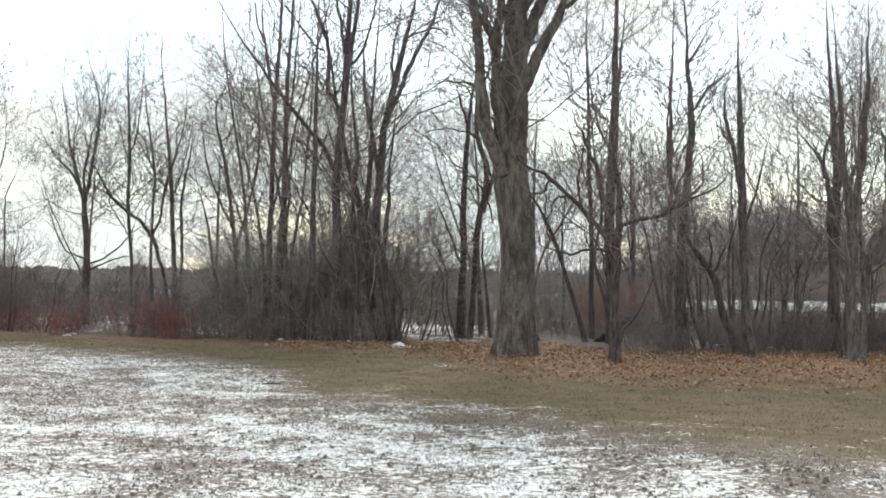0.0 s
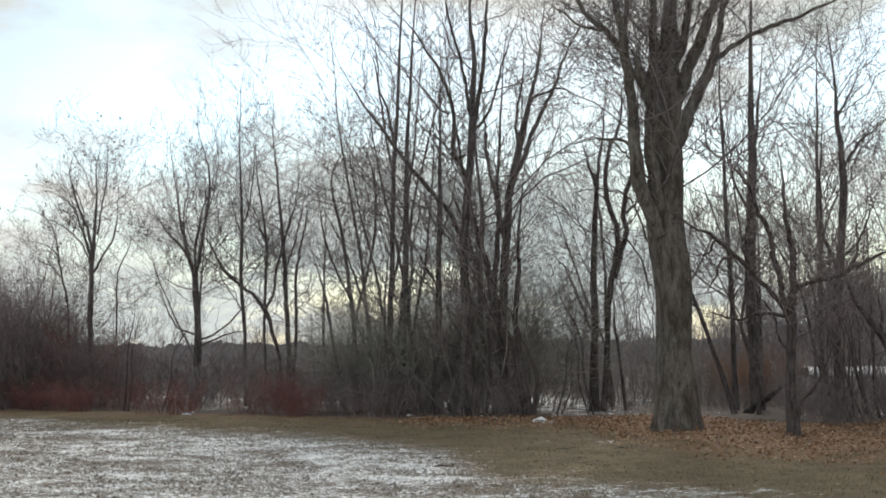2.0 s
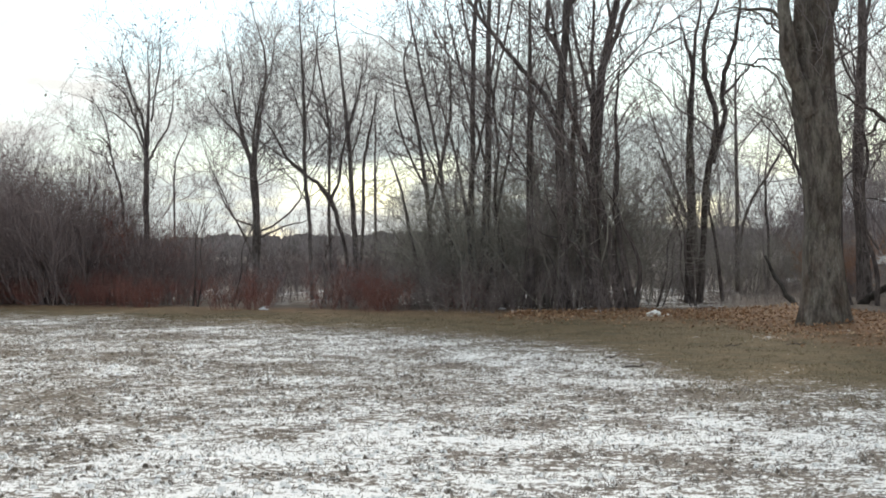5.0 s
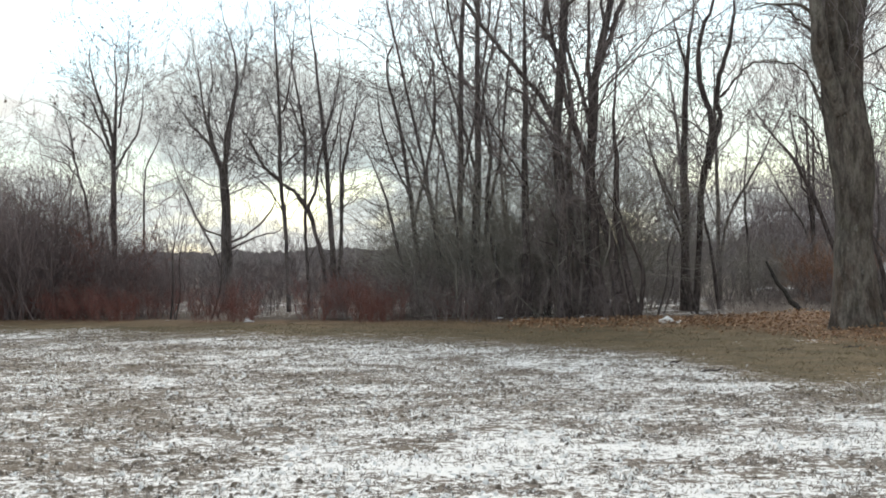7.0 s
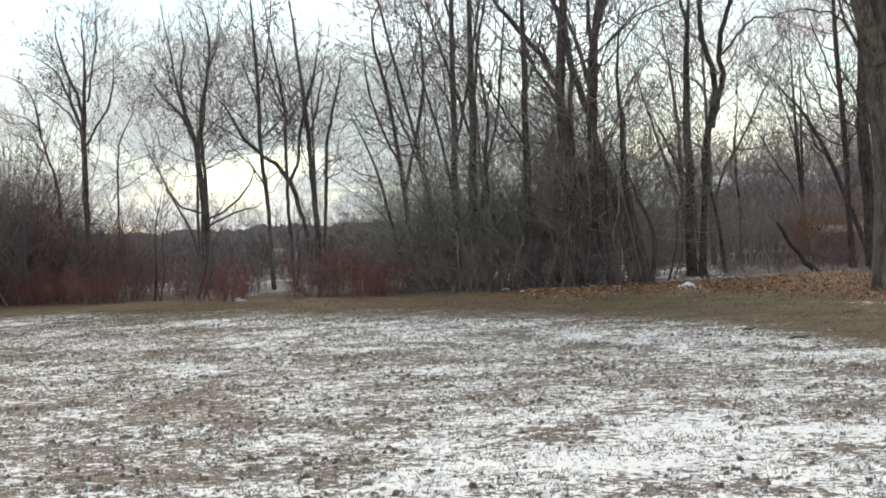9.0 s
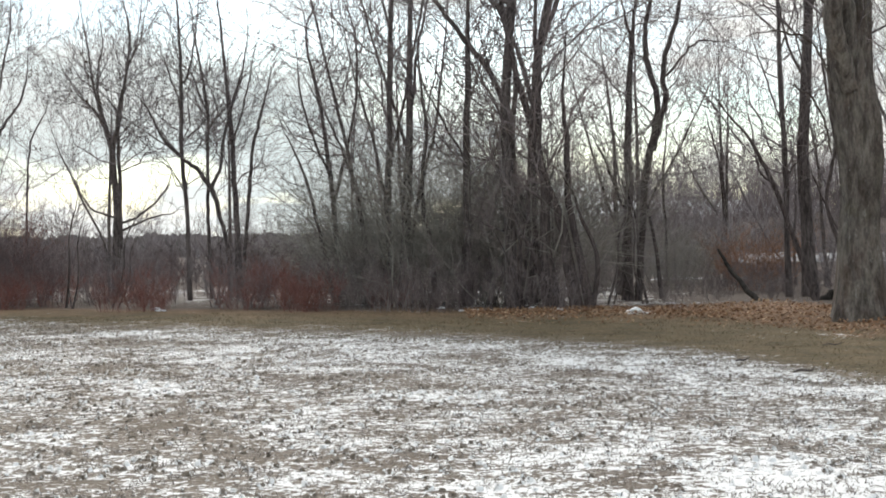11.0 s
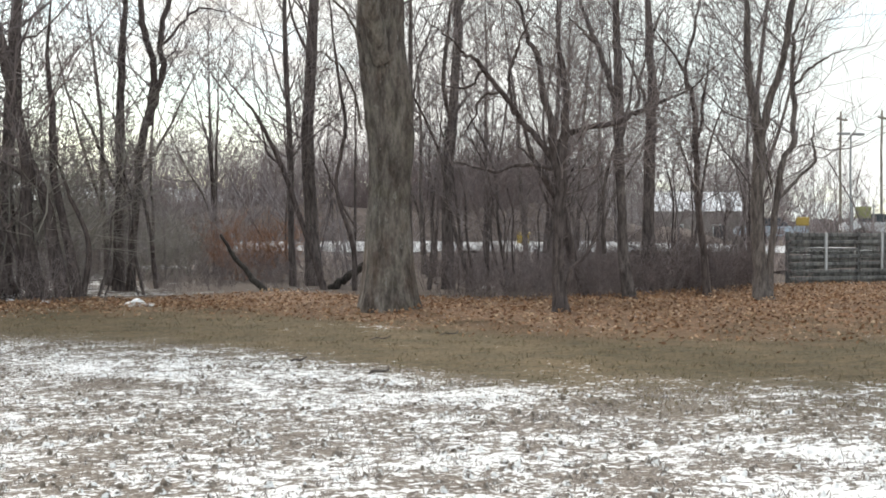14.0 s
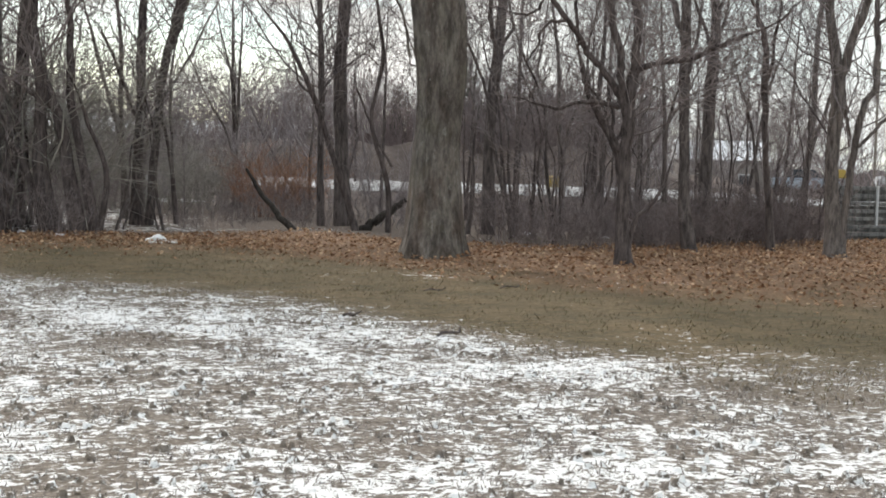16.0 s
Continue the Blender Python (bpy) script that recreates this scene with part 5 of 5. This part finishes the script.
slim = bevelled("white_post", 0.07, 0.05, 0.96, POSTWHITE)
for k in range(5):
    ob = part("white_post", slim, fence, "slim white-painted post")
    ob.matrix_basis = pose(1.62 + 2.08 * k, -0.06, 1.0)

# ---- far side of the wood ----
bank_x = np.linspace(5, 70, 60)
rows = []
for off, z in ((-1.1, 0.62), (-0.5, 0.8), (0.0, 1.0), (14, 1.08), (18, -0.2)):
    rows.append(np.column_stack((bank_x, 74.5 - 0.5 * bank_x + off + 0.4 * np.sin(bank_x), np.full(60, z) * np.interp(bank_x, (24, 33), (1, 0.7)) + 0.05 * np.sin(1.7 * bank_x))))
V = np.concatenate(rows)
j = np.arange(59)
me = raw_mesh("snowy_bank", V, np.concatenate([np.stack((j + 60 * k, j + 1 + 60 * k, j + 61 + 60 * k, j + 60 + 60 * k), -1) for k in range(4)]))
me.materials.append(plain("trodden_snow", (0.6, 0.605, 0.61), 0.85, 0.25, 1.6))
tagged(new("snowy_bank", me), "long low bank covered with snow beyond the wood", "bank", kind="structure")

EARTH = plain("brown_earth", (0.12, 0.095, 0.085), 0.95, 0.45, 1.2)
slope_x = np.linspace(2, 62, 90)
rows = []
for off, z in ((2.2, 0.6), (4.0, 1.7), (6.5, 2.7), (10, 3.0), (15, -0.2)):
    rows.append(np.column_stack((slope_x, 76 - 0.5 * slope_x + off + 0.5 * np.sin(0.8 * slope_x), z * (1 + 0.1 * np.sin(0.9 * slope_x + off) + 0.06 * np.sin(2.9 * slope_x)) * np.interp(slope_x, (2, 8, 24, 32, 62), (0.2, 1, 1, 0.3, 0.25)))))
toe = []
for off, z in ((-4.5, -0.2), (-1.0, 0.6), (0.5, 0.5)):
    toe.append(np.column_stack((slope_x, 74.5 - 0.5 * slope_x + off + 0.4 * np.sin(slope_x), z * np.interp(slope_x, (24, 33), (1, 0.7)) + 0.06 * np.sin(2.3 * slope_x + off))))
j = np.arange(89)
me = raw_mesh("earth_toe", np.concatenate(toe), np.concatenate([np.stack((j + 90 * k, j + 1 + 90 * k, j + 91 + 90 * k, j + 90 + 90 * k), -1) for k in range(2)]))
me.materials.append(EARTH)
tagged(new("earth_toe", me), "brown foot of the snowy bank", "bank", kind="structure")
me = raw_mesh("earth_bank", np.concatenate(rows), np.concatenate([np.stack((j + 90 * k, j + 1 + 90 * k, j + 91 + 90 * k, j + 90 + 90 * k), -1) for k in range(4)]))
me.materials.append(EARTH)
tagged(new("earth_bank", me), "brown earth bank overgrown with dry brush", "bank", kind="structure")

WALL = plain("brown_wall", (0.26, 0.235, 0.22), 0.8, 0.12, 1.5)
ROOF = plain("snowy_roof", (0.8, 0.82, 0.85), 0.8, 0.08, 1.0)
PANE = plain("dark_pane", (0.05, 0.06, 0.07), 0.15, 0.2, 1.0)


def prism(name, w, d, h, material, over=0.3):
    """A gabled roof."""
    bm = bmesh.new()
    a, b = w / 2 + over, d / 2 + over
    lo = [bm.verts.new(p) for p in ((-a, -b, 0), (a, -b, 0), (a, b, 0), (-a, b, 0))]
    hi = [bm.verts.new((-a, 0, h)), bm.verts.new((a, 0, h))]
    for f in ((lo[0], lo[1], hi[1], hi[0]), (lo[2], lo[3], hi[0], hi[1]), (lo[1], lo[2], hi[1]), (lo[3], lo[0], hi[0]), (lo[3], lo[2], lo[1], lo[0])):
        bm.faces.new(f)
    me = bpy.data.meshes.new(name)
    bm.to_mesh(me)
    bm.free()
    me.materials.append(material)
    return me


def house(x, y, turn, w, d, h, roof, label):
    ob = anchor("house", x, y, label, "house", z=0.0, turn=turn)
    part("wall", bevelled("wall", w, d, h, WALL, 0.02), ob).matrix_basis = pose(0, 0, h / 2)
    part("roof", prism("roof", w, d, roof, ROOF), ob, "roof under snow").matrix_basis = pose(0, 0, h)
    count = int(w // 2.6)
    for storey in range(max(1, int(h // 2.7))):
        for k in range(count):
            win = part("window", bevelled("window", 1.1, 0.08, 1.2, POSTWHITE, 0.02), ob)
            win.matrix_basis = pose(-w / 2 + (k + 0.5) * w / count, -d / 2 - 0.02, 1.6 + 2.7 * storey)
            part("pane", bevelled("pane", 0.9, 0.04, 1.0, PANE, 0.01), win).matrix_basis = pose(0, -0.05, 0)
    return ob


house(55, 104, -28, 7, 6, 3.3, 1.7, "brown house with a snowy roof behind trees")
house(19, 141, -12, 22, 10, 4.4, 1.6, "long brown building with a snowy roof in the distance")

POLE = bark("pole_wood", (0.2, 0.18, 0.16), (0.36, 0.33, 0.29), 12)
STEEL = plain("dull_steel", (0.3, 0.31, 0.32), 0.5, 0.15, 4, 0.6)
for x, y, top in ((46.8, 76.3, 9.2), (48.6, 74.6, 9.2)):
    ob = anchor("utility_pole", x, y, "tall weathered wooden utility pole", "pole", "utility poles", z=0)
    part("pole", rod("pole", [(0, 0, -0.1, 0.1), (0, 0, top * 0.5, 0.085), (0.02, 0, top, 0.07)], POLE, 8, 10), ob)
    part("crossarm", bevelled("crossarm", 1.9, 0.1, 0.13, POLE), ob).matrix_basis = pose(0, -0.14, top - 0.5, 0, 0, 30)
lamp = anchor("street_lamp", 44.0, 72.2, "tall steel lamp post with two flat lamp heads", "lamp", z=0)
part("pole", rod("pole", [(0, 0, -0.1, 0.09), (0, 0, 4, 0.07), (0, 0, 7.35, 0.06)], STEEL, 8, 10), lamp)
for k in (-1, 1):
    part("lamp_head", bevelled("lamp_head", 0.8, 0.34, 0.16, STEEL, 0.04), lamp).matrix_basis = pose(0.55 * k, 0, 7.4)

YELLOW = plain("yellow_paint", (0.38, 0.27, 0.075), 0.5, 0.15, 2)
GREENISH = plain("green_yellow_paint", (0.22, 0.23, 0.11), 0.6, 0.2, 2)
CARWHITE = plain("car_paint", (0.6, 0.62, 0.65), 0.3, 0.05, 2)
RUBBER = plain("rubber", (0.03, 0.03, 0.03), 0.8, 0.2, 6)
sign = anchor("sign_board", 44.6, 71.8, "yellow-green board on two posts", "sign", z=0)
part("board", bevelled("board", 0.9, 0.06, 0.7, GREENISH), sign).matrix_basis = pose(0, 0, 2.7, 0, 0, -35)
for k in (-0.6, 0.6):
    part("post", bevelled("post", 0.08, 0.08, 3.2, STEEL), sign).matrix_basis = pose(k * 0.82, -k * 0.57, 1.55)


def car(x, y, z, turn, paint, label):
    ob = anchor("car", x, y, label, "car", "parked cars", z=z, turn=turn)
    bm = bmesh.new()
    for sx, sy, sz, zc in ((4.3, 1.75, 0.62, 0.62),):
        bmesh.ops.create_cube(bm, size=1, matrix=Matrix.LocRotScale((0, 0, zc), None, (sx, sy, sz)))
    bmesh.ops.bevel(bm, geom=bm.edges[:], offset=0.14, segments=2, affect="EDGES")
    me = bpy.data.meshes.new("body")
    bm.to_mesh(me)
    bm.free()
    me.materials.append(paint)
    part("body", me, ob)
    bm = bmesh.new()
    bmesh.ops.create_cube(bm, size=1, matrix=Matrix.LocRotScale((-0.15, 0, 1.16), None, (2.4, 1.55, 0.56)))
    for v in bm.verts:
        if v.co.z > 1.2:
            v.co.x = -0.15 + (v.co.x + 0.15) * 0.68
            v.co.y *= 0.88
    bmesh.ops.bevel(bm, geom=bm.edges[:], offset=0.07, segments=2, affect="EDGES")
    me = bpy.data.meshes.new("cabin")
    bm.to_mesh(me)
    bm.free()
    me.materials.append(PANE)
    part("cabin", me, ob, "dark glazed cabin")
    for wx in (-1.35, 1.35):
        for wy in (-0.8, 0.8):
            w = part("wheel", rod("wheel", [(0, -0.1, 0, 0.26), (0, -0.09, 0, 0.32), (0, 0.09, 0, 0.32), (0, 0.1, 0, 0.26)], RUBBER, 6, 16), ob)
            w.matrix_basis = pose(wx, wy, 0.32)
    return ob


car(47.0, 73.2, 1.2, -30, CARWHITE, "pale parked car on the snowy lot")
car(41.2, 76.2, 0.95, -30, plain("pale_blue_paint", (0.42, 0.5, 0.58), 0.3, 0.06, 2), "pale blue parked car on the snowy lot")
box = anchor("utility_box", 36.6, 67.6, "small yellow box raised on two steel posts", "box", z=0.0, turn=-40)
part("casing", bevelled("casing", 0.7, 0.4, 0.45, YELLOW, 0.04), box, "yellow painted casing").matrix_basis = pose(0, 0, 2.1)
for k in (-0.3, 0.3):
    part("post", bevelled("post", 0.07, 0.07, 1.9, STEEL), box).matrix_basis = pose(k, 0, 0.92)
bin_box = anchor("grit_bin", 18.5, 65.6, "yellow grit bin standing on the snowy bank", "bin", z=0.95, turn=-28)
part("tub", bevelled("tub", 0.6, 0.45, 0.45, YELLOW, 0.05), bin_box).matrix_basis = pose(0, 0, 0.22)
part("lid", bevelled("lid", 0.66, 0.5, 0.1, YELLOW, 0.03), bin_box, "sloping yellow lid").matrix_basis = pose(0, 0, 0.5, 6)
drift = new("snow_patch", lump("snow_patch", 1.1, 0.8, 0.12, 50, SNOW))
drift.matrix_world = pose(1.2, 65.0, float(height(1.2, 65.0)), 0, 0, 10)
tagged(drift, "patch of old white snow beyond the wood", "snow", "old snow patches")
stake = new("marker_stake", bevelled("marker_stake", 0.28, 0.12, 1.0, POSTWHITE, 0.03))
stake.matrix_world = pose(1.5, 72.0, 0.48)
tagged(stake, "short white marker stake in the brush", "marker")


# ---- evergreens ----
def evergreen(x, y, tall, seed):
    rng = np.random.default_rng(seed)
    ob = anchor("evergreen_tree", x, y, "dark green conifer standing behind the bare trees", "tree", "evergreens")
    part("trunk", rod("trunk", [(0, 0, -0.1, 0.16), (0, 0, tall * 0.5, 0.1), (0, 0, tall, 0.02)], BARK_DARK, 8, 8), ob)
    count = 150
    u = rng.random(count) ** 0.8
    a = rng.uniform(0, 2 * math.pi, count)
    L = tall * 0.26 * (1.05 - u) * rng.uniform(0.7, 1.15, count)
    s = np.linspace(0, 1, 4)[None, :, None]
    way = np.column_stack((np.cos(a), np.sin(a), np.full(count, -0.12)))
    base = np.column_stack((np.zeros(count), np.zeros(count), tall * (0.12 + 0.86 * u)))
    P = base[:, None] + way[:, None] * s * L[:, None, None] + np.array([0, 0, 1.0]) * 0.15 * s ** 2 * L[:, None, None]
    R = 0.02 * (1 - 0.7 * np.linspace(0, 1, 4))[None] * np.ones((count, 1))
    C, RC = shoots(rng, P, R, count * 22, (0.2, 0.45), 0.1, 3, -0.1, 0.6, 0.9, 0.05, 0.02)
    part("crown", joined("crown", [tubes(P, R, 4), tubes(C, RC * 2.0, 3)], NEEDLE), ob, "dark green needles")


for k, (x, y, h) in enumerate(((25.4, 90, 9.2), (28.5, 92, 7.5), (33, 88, 8.2), (21.5, 93, 6.8))):
    evergreen(x, y, h, 300 + k)


# ---- stubble, grass and leaves ----
def scatter_blades(name, x, y, blades, wide, lo, hi, thick, material, seed, label):
    """Tufts of upright blades, one mesh."""
    rng = np.random.default_rng(seed)
    n = len(x) * blades
    bx = np.repeat(x, blades) + rng.normal(size=n) * wide
    by = np.repeat(y, blades) + rng.normal(size=n) * wide
    bz = height(bx, by) - 0.01
    h = rng.uniform(lo, hi, n) * np.repeat(rng.uniform(0.5, 1.25, len(x)), blades)
    a = rng.uniform(0, math.pi, n)
    dx, dy = np.cos(a) * thick, np.sin(a) * thick
    lx, ly = rng.normal(size=(2, n)) * h * 0.6
    p0 = np.column_stack((bx - dx, by - dy, bz))
    p1 = np.column_stack((bx + dx, by + dy, bz))
    p2 = np.column_stack((bx + lx + dx * 0.4, by + ly + dy * 0.4, bz + h))
    p3 = np.column_stack((bx + lx - dx * 0.4, by + ly - dy * 0.4, bz + h * 0.96))
    V = np.stack((p0, p1, p2, p3), 1).reshape(-1, 3)
    me = raw_mesh(name, V, np.arange(len(V)).reshape(-1, 4), False)
    me.materials.append(material)
    tagged(new(name, me), label, "grass", kind="stuff")


def clustered(rng, x0, x1, y0, y1, count, scale, cut, lean=0.0):
    """Places gathered in loose drifts."""
    out_x, out_y = [], []
    while len(out_x) < count:
        x, y = rng.uniform(x0, x1), y0 + (y1 - y0) * rng.random() ** (1 + lean)
        if noise.noise(Vector((x * scale, y * scale * 1.3, 0.3))) + 0.5 * noise.noise(Vector((x * scale * 3, y * scale * 3, 4))) + rng.normal() * 0.22 > cut:
            out_x.append(x)
            out_y.append(y)
    return np.array(out_x), np.array(out_y)


rng = np.random.default_rng(77)
fx, fy = clustered(rng, -26, 8, 9, 37, 54000, 1.9, -0.12, 0.35)
inside = fy < np.interp(fx, SNOW_X, SNOW_Y) + 1.5
scatter_blades("stubble", fx[inside], fy[inside], 7, 0.045, 0.01, 0.042, 0.0055, GRASS, 78, "short dry brown stubble poking through thin snow")


def clods(name, x, y, seed, label):
    """Low uneven lumps with five sides and a flat crown, clad like the field round them."""
    rng = np.random.default_rng(seed)
    n = len(x)
    a = np.arange(5) * (2 * math.pi / 5) + rng.uniform(0, 1, (n, 1))
    r = rng.uniform(0.018, 0.052, n)[:, None] * rng.uniform(0.65, 1.3, (n, 5))
    z = height(x, y)[:, None]
    top = rng.uniform(0.006, 0.034, (n, 1)) * rng.uniform(0.7, 1.25, (n, 5))
    rim = np.stack((x[:, None] + r * np.cos(a), y[:, None] + r * np.sin(a), np.repeat(z - 0.012, 5, 1)), -1)
    cap = np.stack((x[:, None] + 0.5 * r * np.cos(a), y[:, None] + 0.5 * r * np.sin(a), z + top), -1)
    V = np.concatenate((rim, cap), 1).reshape(-1, 3)
    tri = [t for j in range(5) for t in ((j, (j + 1) % 5, 5 + j), ((j + 1) % 5, 5 + (j + 1) % 5, 5 + j))] + [(5, 6, 7), (5, 7, 8), (5, 8, 9)]
    me = raw_mesh(name, V, (np.arange(n)[:, None, None] * 10 + np.array(tri)[None]).reshape(-1, 3))
    me.materials.append(GROUND)
    for zone_name, zone_values in (("snow_zone", np.repeat(field_depth(x, y), 10)), ("leaf_zone", np.full(10 * n, -9.0)), ("wood_zone", np.full(10 * n, -9.0))):
        me.attributes.new(zone_name, "FLOAT", "POINT").data.foreach_set("value", zone_values.astype(np.float32))
    tagged(new(name, me), label, "stubble", kind="stuff")


cx, cy = clustered(rng, -24, 8, 10, 36, 22000, 1.1, -0.4, 0.5)
inside = cy < np.interp(cx, SNOW_X, SNOW_Y) + 0.3
clods("stubble_clods", cx[inside], cy[inside], 80, "low clods of earth and stubble half covered with snow")
lx, ly = rng.uniform(-24, 10, 17000), rng.uniform(14, 40, 17000)
on_lawn = (ly > np.interp(lx, SNOW_X, SNOW_Y) - 0.5) & (ly < np.interp(lx, LEAF_X, LEAF_Y) + 3)
scatter_blades("lawn_grass", lx[on_lawn], ly[on_lawn], 8, 0.08, 0.015, 0.05, 0.006, LAWN, 79, "short matted olive-brown winter grass")

count = 27000
x = rng.uniform(-8.5, 16, count)
top = wood_edge(x) + 1.6
foot = np.interp(x, LEAF_X, LEAF_Y) - 3.5
y = foot + (top - foot) * rng.random(count) ** 0.9
keep = (rng.random(count) < np.clip((y - foot - 1.5) / 4.0, 0.05, 1)) & (y < wood_edge(x) + 1.6)
x, y = x[keep], y[keep]
n = len(x)
z = height(x, y) + rng.uniform(0.005, 0.075, n)
a = rng.normal(size=(n, 3)) * np.array([1, 1, 0.35])
a /= np.linalg.norm(a, axis=1, keepdims=True)
b = np.cross(a, rng.normal(size=(n, 3)) * 0.5 + np.array([0, 0, 1.0]))
b /= np.linalg.norm(b, axis=1, keepdims=True) + 1e-9
size = rng.uniform(0.02, 0.05, (n, 1))
c = np.column_stack((x, y, z))
fold = np.column_stack((np.zeros((n, 2)), rng.uniform(-0.3, 0.6, n))) * size
V = np.stack((c - a * size, c - b * size * 0.6 + fold, c + a * size, c + b * size * 0.6 + fold), 1).reshape(-1, 3)
i = np.arange(n)[:, None] * 4
me = raw_mesh("leaf_litter", V, np.concatenate((i + np.array([0, 1, 2]), i + np.array([0, 2, 3]))), False)
me.materials.append(LEAF)
tagged(new("leaf_litter", me), "curled dry orange-brown fallen leaves", "leaves", kind="stuff")
